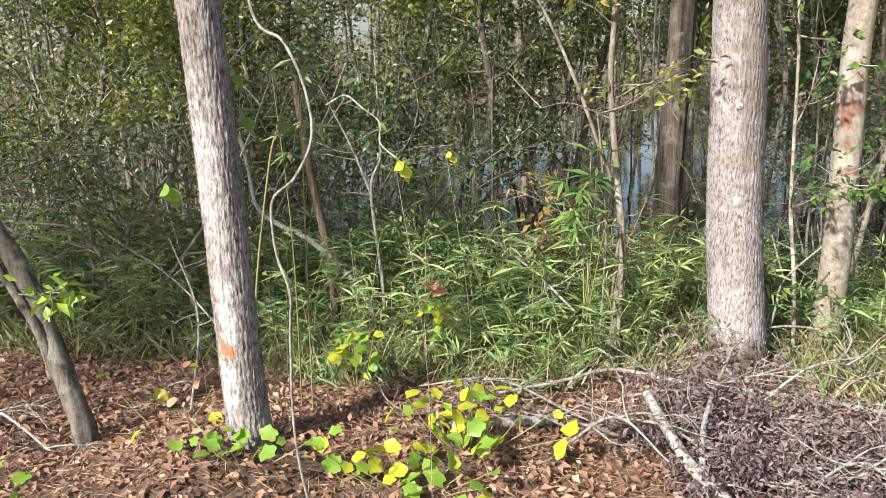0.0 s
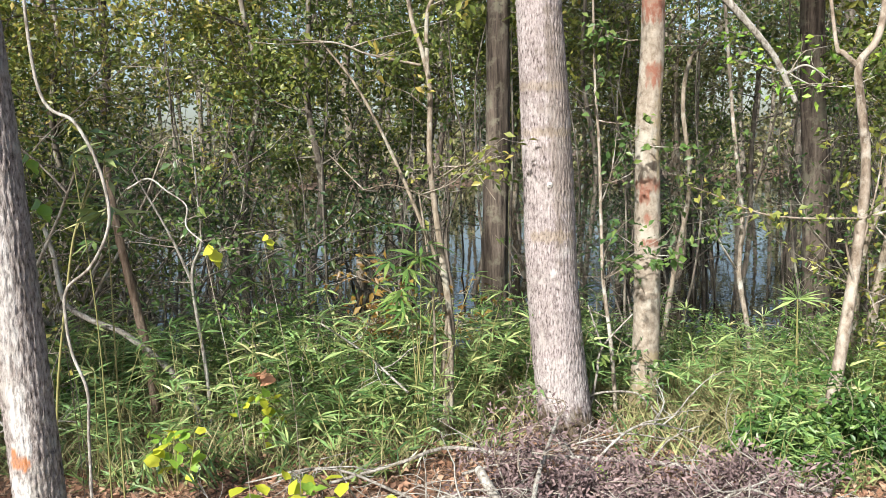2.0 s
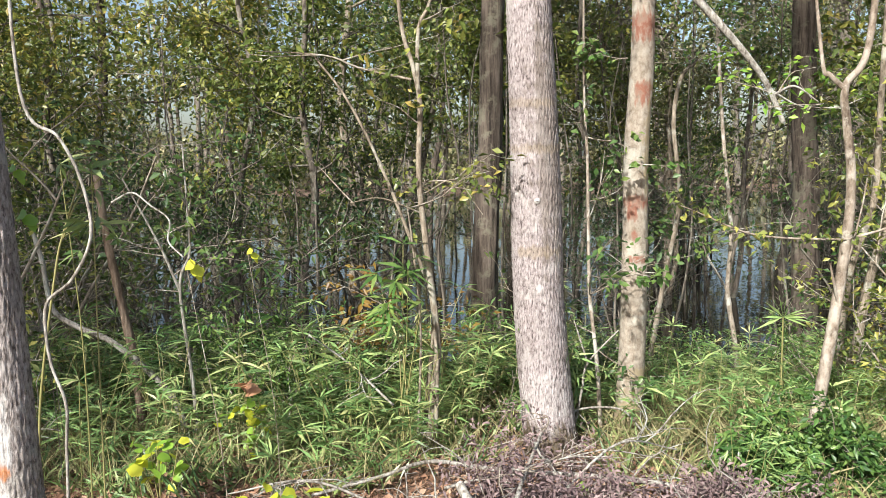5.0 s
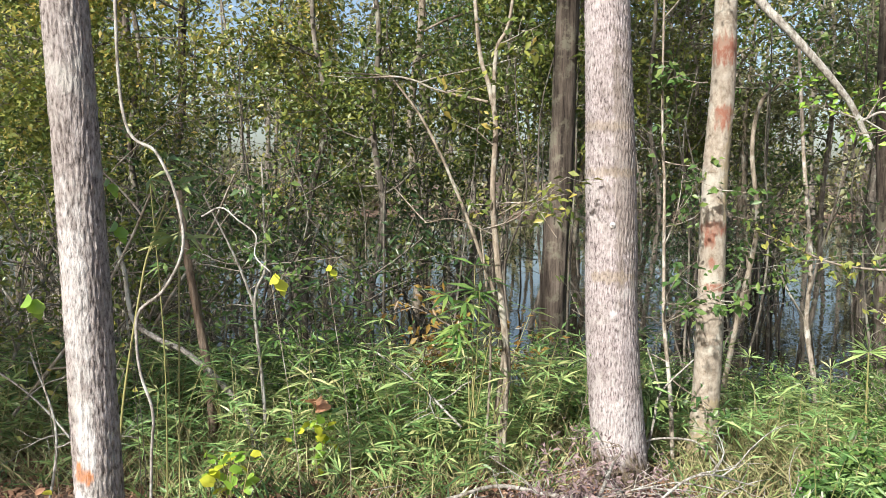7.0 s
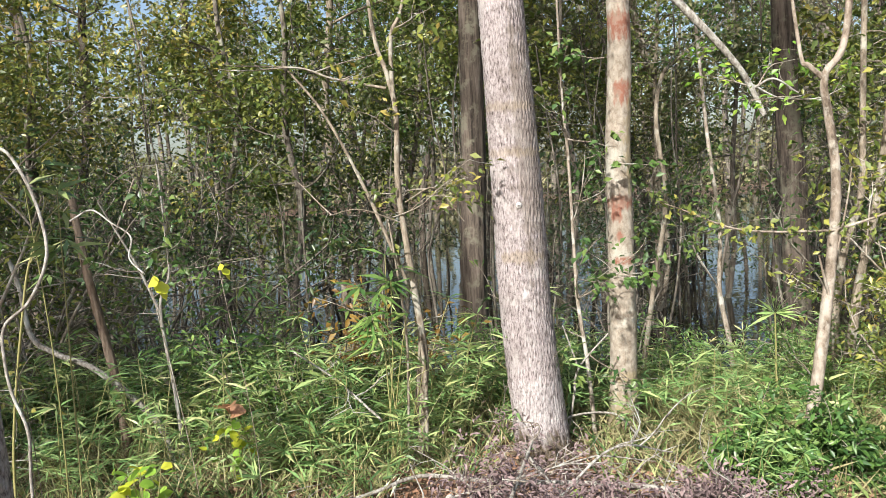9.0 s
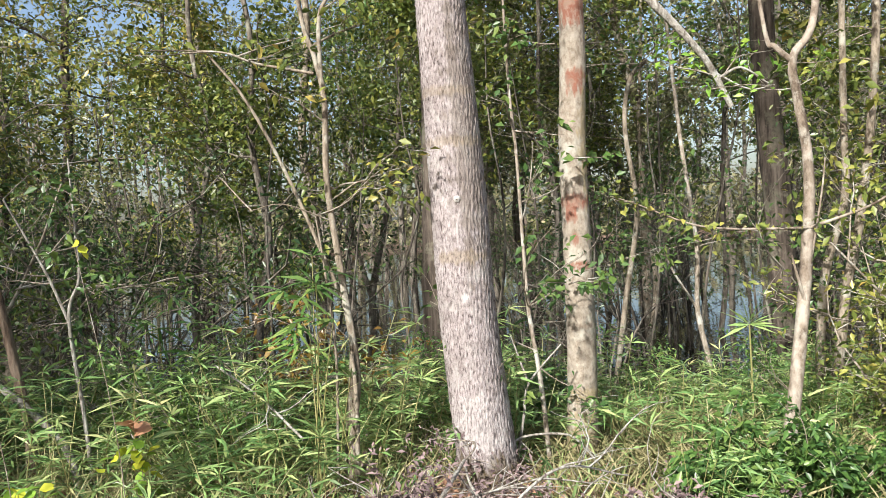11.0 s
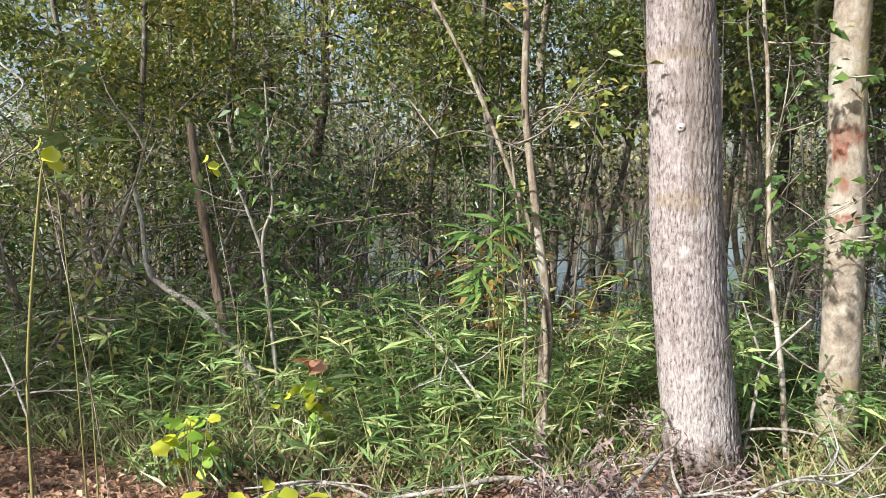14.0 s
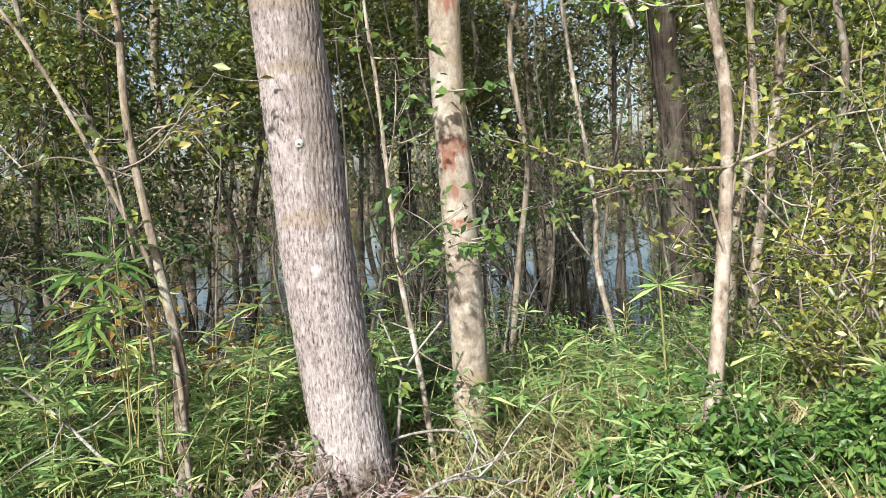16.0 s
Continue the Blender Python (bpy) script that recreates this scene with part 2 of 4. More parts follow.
def tube(pts, r0, r1, sides=6, rings=None, wobble=0.0, relief=None):
    """Tapered round stem along a smooth line: vertices and quads. relief(angle, length along) gives extra radius."""
    n = rings or max(4, len(pts) * 4)
    c = spline(pts, n) if len(pts) > 1 else np.asarray(pts)
    L = np.concatenate([[0], np.cumsum(np.linalg.norm(np.diff(c, axis=0), axis=1))])
    t = np.gradient(c, axis=0)
    t /= np.linalg.norm(t, axis=1)[:, None] + 1e-9
    ref = np.array([0.0, 1.0, 0.0]) if abs(t[:, 1]).mean() < 0.75 else np.array([1.0, 0.0, 0.0])
    a = np.cross(t, ref)
    a /= np.linalg.norm(a, axis=1)[:, None] + 1e-9
    b = np.cross(t, a)
    ang = np.linspace(0, 2 * np.pi, sides, endpoint=False)
    rad = np.interp(np.linspace(0, 1, n), np.linspace(0, 1, len(r0)), r0)[:, None] if isinstance(r0, (list, tuple)) else np.linspace(r0, r1, n)[:, None]
    rad = rad * np.ones((1, sides))
    if wobble:
        rad = rad * (1 + wobble * rng.standard_normal((n, sides)) * 0.5)
    if relief is not None:
        rad = rad + relief(ang[None, :], L[:, None])
    v = c[:, None, :] + rad[..., None] * (np.cos(ang)[None, :, None] * a[:, None, :] + np.sin(ang)[None, :, None] * b[:, None, :])
    i, j = np.meshgrid(np.arange(n - 1), np.arange(sides), indexing="ij")
    k = (j + 1) % sides
    f = np.stack([i * sides + j, i * sides + k, (i + 1) * sides + k, (i + 1) * sides + j], -1).reshape(-1, 4)
    return v.reshape(-1, 3), f


def join(pieces):
    vs, fs, o = [], [], 0
    for v, f in pieces:
        vs.append(v)
        fs.append(f + o)
        o += len(v)
    return np.vstack(vs), np.vstack(fs)


def unit(v):
    return v / (np.linalg.norm(v, axis=-1, keepdims=True) + 1e-9)


def leaves(p, size, g=None, way=None, wide=0.5, spread=0.35, fold=0.18):
    """Folded pointed leaves, two triangles each, at the places p; way: the direction each one points in."""
    g = g or rng
    n = len(p)
    d = unit(g.standard_normal((n, 3)) * (1, 1, 0.7) + (0 if way is None else way))
    up = unit(g.standard_normal((n, 3)) * spread * 2 + (0, -0.25, 0.9))
    s = np.cross(d, up)
    s = unit(s)
    nrm = np.cross(s, d)
    ln = (size * g.uniform(0.6, 1.3, n))[:, None]
    w = ln * wide * 0.5
    base, tip = p, p + d * ln - np.array([0, 0, 1]) * ln * 0.15
    mid = p + d * ln * 0.45 + nrm * ln * fold * 0.5
    v = np.stack([base, mid - s * w, tip, mid + s * w], 1).reshape(-1, 3)
    k = np.arange(n)[:, None] * 4
    f = np.concatenate([k + [0, 1, 2], k + [0, 2, 3]], 1).reshape(-1, 3)
    return v, f


def straps(p, way, length, width, g=None, droop=0.5):
    """Long narrow drooping blades, four triangles each."""
    g = g or rng
    n = len(p)
    d = unit(way)
    s = unit(np.cross(d, unit(g.standard_normal((n, 3)) * 0.5 + (0, -0.3, 1))))
    ln = (length * g.uniform(0.6, 1.25, n))[:, None]
    w = (width * g.uniform(0.7, 1.2, n))[:, None] * 0.5
    dz = np.array([0, 0, 1.0])
    m = p + d * ln * 0.4 - dz * ln * droop * 0.08
    tip = p + d * ln * 0.95 - dz * ln * droop * 0.45
    v = np.stack([p, m - s * w, m + s * w, tip], 1).reshape(-1, 3)
    k = np.arange(n)[:, None] * 4
    f = np.concatenate([k + [0, 1, 2], k + [1, 3, 2]], 1).reshape(-1, 3)
    return v, f


def ground_z(x, y):
    """Flat forest floor that dips under the swamp and comes up again on its far side."""
    d = np.clip((y - 0.9 - 0.25 * np.sin(x * 0.9)) / 2.2, 0, 1)
    z = -0.62 * d * d * (3 - 2 * d)
    e = np.clip((y - 34) / 8, 0, 1)
    z = z + 0.9 * e * e * (3 - 2 * e)
    z = z + 0.12 * np.exp(-((x + 1.9) ** 2 + (y + 1.5) ** 2) / 0.35)
    return z + 0.025 * np.sin(x * 2.3 + 1) * np.sin(y * 1.9) + 0.012 * np.sin(x * 6.1 + y * 4.3)


# ---- ground and water ----
def axis(lo, hi, fine_lo, fine_hi, step):
    out = np.concatenate([-np.geomspace(abs(fine_lo), abs(lo), 14)[::-1][:-1], np.arange(fine_lo, fine_hi, step), np.geomspace(fine_hi, hi, 14)])
    return out


gx, gy = axis(-900, 900, -9, 9, 0.12), axis(-900, 900, -6, 10, 0.12)
X, Y = np.meshgrid(gx, gy, indexing="ij")
Z = ground_z(X, Y) + 0.012 * rng.standard_normal(X.shape) * (np.abs(X) < 9) * (np.abs(Y) < 9)
i, j = np.meshgrid(np.arange(len(gx) - 1), np.arange(len(gy) - 1), indexing="ij")
q = i * len(gy) + j
ground = new("ground", mesh_of("ground", np.stack([X, Y, Z], -1).reshape(-1, 3),
             np.stack([q, q + len(gy), q + len(gy) + 1, q + 1], -1).reshape(-1, 4), m_ground, True))
tagged(ground, "brown forest floor of soil and leaf mould", "ground", kind="structure")
wx, wy = np.linspace(-70, 70, 60), np.linspace(0.6, 40, 40)
X, Y = np.meshgrid(wx, wy, indexing="ij")
i, j = np.meshgrid(np.arange(59), np.arange(39), indexing="ij")
q = i * 40 + j
water = new("water", mesh_of("water", np.stack([X, Y, X * 0 - 0.3], -1).reshape(-1, 3), np.stack([q, q + 40, q + 41, q + 1], -1).reshape(-1, 4), m_water))
tagged(water, "still dark swamp water mirroring sky and trees", "water", kind="structure")


# ---- trunks ----
def furrows(amp, n_around, seed, stretch=0.35):
    """Bark relief: broken ridges that run up the trunk."""
    def f(a, L):
        w = 0.9 * np.sin(L * 3.1 + seed) + 0.5 * np.sin(L * 7.7 + seed * 2)
        out = 0
        for k in range(4):
            na = n_around * (1 + 0.37 * k)
            out = out + np.sin(np.round(na) * a + w * (1 + k) + 2.2 * np.sin(L * (17 + 11 * k) / (stretch * 3) + k + a * 3) + 1.1 * np.sin(L * 71 + 5 * a + k)) / (1 + 0.5 * k)
        return amp * out / 2.2 + amp * 0.35 * np.random.default_rng(seed).standard_normal(np.broadcast_shapes(a.shape, L.shape))
    return f


def blotch(a, z, a0, z0, da, dz, seed):
    """Soft-edged stain of ragged outline on a trunk: 1 inside."""
    g = np.random.default_rng(seed)
    d = np.abs((a - a0 + np.pi) % (2 * np.pi) - np.pi)
    ph = g.uniform(0, 6, 4)
    rag = 0.22 * np.sin(a * 11 + ph[0]) + 0.2 * np.sin(z * 70 + ph[1]) + 0.15 * np.sin(a * 23 + z * 110 + ph[2])
    return np.clip((1.15 - np.sqrt((d / da) ** 2 + ((z - z0) / dz) ** 2) + rag) * 3, 0, 1)


def big_trunk(guide, radii, sides, rings, relief):
    return tube(guide, list(radii), None, sides, rings, 0, relief)


def angles_of(v, sides):
    a = np.tile(np.linspace(0, 2 * np.pi, sides, endpoint=False), len(v) // sides)
    return a + np.pi


def branchy(g, start, way, length, r, depth=2, bend=0.25):
    """A branch with side twigs: tube pieces, and the places and ways along the twigs where leaves grow."""
    tubes, spots, ways = [], [], []

    def grow(p, d, ln, rad, level):
        n = 5
        pts = [p]
        dd = d.copy()
        for _ in range(n - 1):
            dd = unit(dd + g.standard_normal(3) * bend * (1, 1, 0.7))
            pts.append(pts[-1] + dd * ln / (n - 1))
        pts = np.array(pts)
        tubes.append(tube(pts, rad, rad * 0.35, 4 if rad < 0.02 else 6, 7))
        if level == 0:
            s = spline(pts, 9)
            spots.append(s[1:])
            ways.append(np.tile(dd, (8, 1)))
            return
        k = 3 + int(g.integers(0, 3))
        for i in range(k):
            at = spline(pts, 12)[int(3 + 8.5 * (i + g.uniform(0, 0.9)) / k)]
            d2 = unit(dd * 0.7 + g.standard_normal(3) * (0.8, 0.8, 0.45))
            grow(at, d2, ln * g.uniform(0.35, 0.6), rad * 0.45, level - 1)

    grow(np.asarray(start, float), unit(np.asarray(way, float)), length, r, depth)
    return tubes, np.vstack(spots), np.vstack(ways)


def foliage(g, spots, ways, per, size, jitter, wide=0.5):
    p = np.repeat(spots, per, 0)
    w = np.repeat(ways, per, 0)
    p = p + g.standard_normal(p.shape) * jitter
    return leaves(p, size, g, w * 0.5 + (0, 0, -0.2), wide)


# big oak
B_SIDES, B_RINGS = 150, 420
v, f = big_trunk([(0.03, 0.12, -0.1), (0.0, 0.12, 0.15), (-0.05, 0.12, 0.75), (-0.065, 0.12, 1.3), (-0.085, 0.12, 1.8), (-0.11, 0.13, 2.4), (-0.13, 0.14, 3.2), (-0.16, 0.16, 4.2), (-0.2, 0.2, 5.6), (-0.2, 0.3, 9)],
                 (0.19, 0.136, 0.128, 0.123, 0.121, 0.118, 0.112, 0.105, 0.10, 0.095, 0.09, 0.08, 0.07, 0.06, 0.05), B_SIDES, B_RINGS, furrows(0.0034, 42, 3))
a, z = angles_of(v, B_SIDES), v[:, 2]
moss = np.clip(np.clip((0.17 + 0.03 * np.sin(a * 5 + 1) + 0.02 * np.sin(a * 17) + 0.02 * np.sin(a * 31 + z * 90) - z) * 25, 0, 1) + 0.5 * blotch(a, z, 5.3, 1.55, 0.7, 0.55, 6), 0, 1)
band = np.clip(0.5 * blotch(a, z, 4.7, 1.02, 0.9, 0.03, 8) + 0.4 * blotch(a, z, 4.9, 1.5, 2.0, 0.02, 9) + 0.35 * blotch(a, z, 4.4, 1.72, 2, 0.02, 10), 0, 1)
pale = np.clip(blotch(a, z, 4.6, 0.3, 0.8, 0.14, 5) * 0.22 + 0.6 * blotch(a, z, 4.7, 0.85, 0.09, 0.02, 7), 0, 1)
oak = thing("oak_tree", 0, 0, 0, "large grey oak trunk with furrowed bark and mossy foot", "tree")
part("trunk", mesh_of("oak_trunk", v, f, m_bark_b, True, [("moss", moss), ("pale", pale), ("band", band)]), oak)


def high_crown(ob, x, y, z0, z1, seed, n, reach, leaf):
    """Limbs and leaves high above the path."""
    g = np.random.default_rng(seed)
    for k in range(n):
        an = 2 * np.pi * k / n + g.uniform(0, 0.5)
        a_, b_, c_ = branchy(g, (x, y, g.uniform(z0, z1)), (np.cos(an), np.sin(an), g.uniform(0.2, 0.7)), reach * g.uniform(0.7, 1.1), 0.035, 3)
        limb = part("limb", mesh_of("high_limb", *join(a_), m_bark_grey, True), ob)
        part("leaves", mesh_of("high_leaves", *foliage(g, b_, c_, 1, 0.09, 0.08), leaf), limb)


high_crown(oak, -0.2, 0.25, 4.6, 8.5, 11, 9, 3.0, m_olive)
kv, kf = tube([(-0.065, 0.02, 1.26), (-0.065, -0.004, 1.262), (-0.066, -0.010, 1.26)], [0.016, 0.014, 0.003], None, 12, 8, 0.05)
part("knot", mesh_of("oak_knot", kv, kf, m_knot, True), oak, "pale healed branch knot")

# leaning tree with the orange mark
v, f = big_trunk([(-1.79, -1.34, 0.0), (-1.805, -1.34, 0.18), (-1.82, -1.34, 0.5), (-1.838, -1.34, 1.1), (-1.862, -1.34, 1.7), (-1.89, -1.34, 2.3), (-1.91, -1.3, 3.0), (-1.98, -1.22, 3.8), (-2.1, -1.1, 4.6), (-2.3, -0.9, 6)],
                 (0.095, 0.080, 0.075, 0.073, 0.071, 0.069, 0.067, 0.064, 0.06, 0.055, 0.05), 110, 320, furrows(0.0034, 28, 5))
a, z = angles_of(v, 110), v[:, 2]
pale = np.clip(0.55 * blotch(a, z, 4.5, 0.37, 0.45, 0.12, 21) + 0.6 * blotch(a, z, 4.9, 0.62, 0.4, 0.12, 22) + 0.4 * blotch(a, z, 4.7, 1.1, 0.6, 0.3, 25), 0, 1)
paint = np.clip(blotch(a, z, 4.75, 0.495, 0.42, 0.02, 23) + blotch(a, z, 4.45, 0.52, 0.16, 0.028, 24), 0, 1)
ash = thing("leaning_tree", 0, 0, 0, "leaning grey tree trunk with an orange paint mark", "tree")
part("trunk", mesh_of("ash_trunk", v, f, m_bark_a, True, [("pale", pale), ("paint", paint)]), ash)

high_crown(ash, -2.35, -0.85, 4.2, 6, 12, 7, 2.6, m_olive)

# smooth tree with rust-red patches
v, f = big_trunk([(0.435, 0.45, -0.12), (0.45, 0.45, 0.1), (0.465, 0.45, 0.5), (0.468, 0.45, 1.0), (0.468, 0.45, 1.5), (0.49, 0.45, 1.95), (0.49, 0.45, 2.4), (0.495, 0.46, 3.1), (0.5, 0.5, 5)],
                 (0.092, 0.078, 0.07, 0.068, 0.065, 0.063, 0.06, 0.056, 0.05, 0.045, 0.04), 80, 300, furrows(0.0011, 9, 8))
a, z = angles_of(v, 80), v[:, 2]
rust = 0
for k, (a0, z0, da, dz) in enumerate(((4.7, 2.12, 1.6, 0.07), (4.9, 1.79, 0.9, 0.055), (4.7, 1.23, 1.2, 0.04), (4.5, 1.06, 0.30, 0.028), (4.85, 0.93, 0.8, 0.02), (4.3, 1.19, 0.5, 0.05))):
    rust = np.clip(rust + blotch(a, z, a0, z0, da, dz, 30 + k), 0, 1)
moss = np.clip(blotch(a, z, 4.0, 0.05, 3, 0.16, 41) * 0.8 + blotch(a, z, 4.7, 0.32, 2, 0.03, 42) * 0.7 + 0.7 * blotch(a, z, 5.6, 1.5, 0.5, 0.25, 43), 0, 1)
smooth_tree = thing("smooth_tree", 0, 0, 0, "slim pale smooth-barked tree with rust-red patches", "tree")
part("trunk", mesh_of("smooth_trunk", v, f, m_bark_c, True, [("rust", rust), ("moss", moss)]), smooth_tree)
high_crown(smooth_tree, 0.5, 0.5, 3.8, 5, 13, 7, 2.2, m_green)
for k, (x, y, zz) in enumerate(((0.45, 0.34, 1.43), (0.41, 0.34, 0.85), (0.5, 0.35, 0.87), (0.4, 0.36, 1.95))):
    g = np.random.default_rng(50 + k)
    tb, sp, wy_ = branchy(g, (x, y, zz), (g.uniform(-1, 1), -0.8, 0.1), 0.16, 0.004, 1)
    st_ = part("sprig", mesh_of("sprig_stem", *join(tb), m_twig), smooth_tree, "green leafy sprig")
    for q_, w_ in zip(sp[::2], wy_[::2]):
        part("leaf", mesh_of("sprig_leaf", *leaves(q_[None], 0.05, g, w_[None], 0.7), m_bush), st_)


def stem_tree(name, label, mat, guides, leaf=None, seed=0, leaf_size=0.06, twigs=0, category="sapling", sides=10, relief=0.0, z_from=0.6):
    """Sapling or stem: each guide is (points, base radius, tip radius); leaf: material of its leaves."""
    g = np.random.default_rng(seed)
    ob = thing(name, 0, 0, 0, label, category)
    for k, (pts, r0, r1) in enumerate(guides):
        n = max(12, len(pts) * 8)
        vv, ff = tube(pts, r0, r1, sides, n, 0.06, furrows(relief, 6, seed + k) if relief else None)
        part("trunk" if k == 0 else "branch", mesh_of(name + "_stem", vv, ff, mat, True), ob)
    if leaf:
        tb, sp, ww = [], [], []
        for _ in range(twigs):
            pts, r0, r1 = guides[int(g.integers(0, len(guides)))]
            s = spline(pts, 30)
            s = s[s[:, 2] > z_from]
            if len(s) == 0:
                continue
            a_, b_, c_ = branchy(g, s[int(g.integers(0, len(s)))], g.standard_normal(3) * (1, 0.8, 0.35) + (0, 0, 0.2), g.uniform(0.25, 0.6), 0.004, 1)
            tw = part("twig", mesh_of(name + "_twig", *join(a_), m_twig), ob)
            part("leaves", mesh_of(name + "_leaves", *foliage(g, b_, c_, 1, leaf_size, 0.03), leaf), tw)
    return ob


# slender clump beside the oak
D = [(-0.61, 0.1, -0.1), (-0.57, 0.1, 0.33), (-0.55, 0.1, 0.56), (-0.59, 0.1, 0.95), (-0.63, 0.1, 1.37), (-0.62, 0.1, 1.72), (-0.65, 0.1, 1.9), (-0.72, 0.12, 2.24), (-0.8, 0.2, 3.6)]
stem_tree("slender_sapling", "slender tan sapling clump with thin leaning stems", m_bark_pale, [
    (D, 0.021, 0.008), ([(-0.63, 0.1, 1.8), (-0.62, 0.1, 2.08), (-0.55, 0.12, 2.3), (-0.5, 0.2, 3.2)], 0.011, 0.006),
    ([(-0.64, 0.13, -0.05), (-0.6, 0.14, 0.35), (-0.57, 0.12, 0.73), (-0.67, 0.12, 1.05), (-0.83, 0.12, 1.46), (-0.98, 0.12, 1.76), (-1.13, 0.12, 1.96)], 0.014, 0.005),
    ([(-0.66, 0.1, 1.84), (-0.91, 0.1, 1.9), (-1.07, 0.1, 1.96), (-1.4, 0.1, 1.99)], 0.007, 0.003),
    ([(-0.66, 0.07, -0.05), (-0.63, 0.07, 0.6), (-0.66, 0.08, 1.0), (-0.69, 0.09, 1.25)], 0.007, 0.004),
    ([(-0.57, 0.06, -0.05), (-0.55, 0.06, 0.4), (-0.56, 0.07, 0.62)], 0.012, 0.008),
    ([(-0.6, 0.1, 1.3), (-0.45, 0.05, 1.36), (-0.32, 0.0, 1.2)], 0.004, 0.002),
    ([(-0.62, 0.1, 1.2), (-0.8, 0.0, 1.28), (-0.95, 0.0, 1.26)], 0.004, 0.002)], m_olive, 61, 0.045, 12, z_from=1.1)
# forked mottled sapling
stem_tree("mottled_sapling", "crooked mottled pale sapling with yellow-green leafy branches", m_bark_mottled, [
    ([(1.24, 0.15, -0.1), (1.30, 0.15, 0.15), (1.35, 0.15, 0.5), (1.38, 0.15, 0.75), (1.405, 0.15, 1.0), (1.42, 0.15, 1.2), (1.415, 0.15, 1.4), (1.385, 0.15, 1.62), (1.375, 0.15, 1.78), (1.48, 0.15, 2.06), (1.52, 0.2, 3.4)], 0.033, 0.014),
    ([(1.375, 0.15, 1.76), (1.30, 0.15, 1.83), (1.27, 0.16, 1.88), (1.22, 0.18, 2.3)], 0.014, 0.007),
    ([(1.41, 0.13, 1.06), (1.12, 0.1, 1.07), (0.92, 0.1, 1.10), (0.69, 0.12, 1.2), (0.59, 0.15, 1.24)], 0.006, 0.002),
    ([(1.41, 0.13, 1.06), (1.62, 0.1, 1.13), (1.78, 0.1, 1.2), (2.0, 0.1, 1.22)], 0.007, 0.003),
    ([(1.39, 0.14, 0.72), (1.34, 0.1, 0.86), (1.32, 0.1, 0.95)], 0.008, 0.004),
    ([(1.42, 0.14, 0.95), (1.45, 0.1, 1.2), (1.47, 0.1, 1.35)], 0.005, 0.003)], None, 62)
g = np.random.default_rng(63)
lb = np.vstack([spline([(1.41, 0.13, 1.06), (1.12, 0.1, 1.07), (0.92, 0.1, 1.10), (0.69, 0.12, 1.2), (0.59, 0.15, 1.24)], 60), spline([(1.41, 0.13, 1.06), (1.62, 0.1, 1.13), (1.78, 0.1, 1.2), (2.0, 0.1, 1.22)], 30)])
part("leaf_spray", mesh_of("leaf_spray", *foliage(g, lb, np.tile((-0.3, -0.3, -0.4), (len(lb), 1)), 2, 0.042, 0.03, 0.55), m_lime2), bpy.data.objects["mottled_sapling"], "yellow-green drooping leaves")["kind"] = "stuff"
# pale stems behind it
stem_tree("pale_sapling", "pale leaning sapling stem by the water", m_bark_pale, [([(1.84, 1.2, -0.2), (1.89, 1.2, 0.68), (2.02, 1.2, 1.17), (2.03, 1.2, 1.62), (2.1, 1.3, 3)], 0.028, 0.016)], m_olive, 64, 0.06, 8, z_from=1.2)
stem_tree("pale_sapling", "pale leaning sapling stem by the water", m_bark_pale, [([(1.88, 1.25, -0.2), (1.96, 1.2, 0.28), (2.01, 1.2, 0.64), (2.12, 1.2, 1.17), (2.21, 1.2, 1.95), (2.3, 1.3, 3)], 0.032, 0.02)], m_olive, 65, 0.06, 10, z_from=1.2)
stem_tree("crooked_sapling", "crooked thin pale sapling with a bent tip", m_bark_pale, [([(0.74, 1.6, -0.25), (0.78, 1.6, 0.05), (0.87, 1.6, 0.63), (0.96, 1.6, 1.17), (0.91, 1.6, 1.66), (0.95, 1.6, 1.96), (1.06, 1.6, 2.08)], 0.02, 0.012)], m_green, 66, 0.05, 5)
stem_tree("crooked_sapling", "thin forked brown sapling at the water's edge", m_twig, [([(1.46, 1.8, -0.35), (1.41, 1.8, 0.16), (1.35, 1.8, 0.51), (1.36, 1.8, 0.95), (1.29, 1.8, 1.58), (1.25, 1.9, 2.4)], 0.02, 0.011),
          ([(1.38, 1.8, 0.35), (1.35, 1.8, 0.51), (1.21, 1.8, 0.76), (1.11, 1.8, 1.0)], 0.011, 0.005)], m_green, 67, 0.05, 8, z_from=0.9)
stem_tree("thin_sapling", "thin wavy grey sapling between two trunks", m_twig, [([(0.29, 0.3, -0.1), (0.26, 0.3, 0.39), (0.22, 0.3, 0.74), (0.21, 0.3, 1.02), (0.2, 0.3, 1.45), (0.18, 0.3, 1.81), (0.17, 0.3, 2.6)], 0.012, 0.005)], m_green, 68, 0.045, 14, z_from=0.4)
stem_tree("bare_twig", "bleached bare forked twig leaning over the grass", m_lichen, [([(0.12, 0.2, 0.02), (0.17, 0.2, 0.28), (0.2, 0.2, 0.43), (0.35, 0.2, 0.6)], 0.008, 0.004), ([(0.2, 0.2, 0.43), (0.13, 0.2, 0.65)], 0.006, 0.003)], category="twig", sides=7)
stem_tree("bare_twig", "bleached bare arching twig beside the oak", m_lichen, [([(0.08, 0.15, 0.1), (0.14, 0.18, 0.19), (0.33, 0.2, 0.2), (0.42, 0.2, 0.15), (0.55, 0.2, -0.03)], 0.006, 0.005), ([(0.14, 0.18, 0.19), (0.2, 0.16, 0.13)], 0.003, 0.002)], category="twig", sides=7)
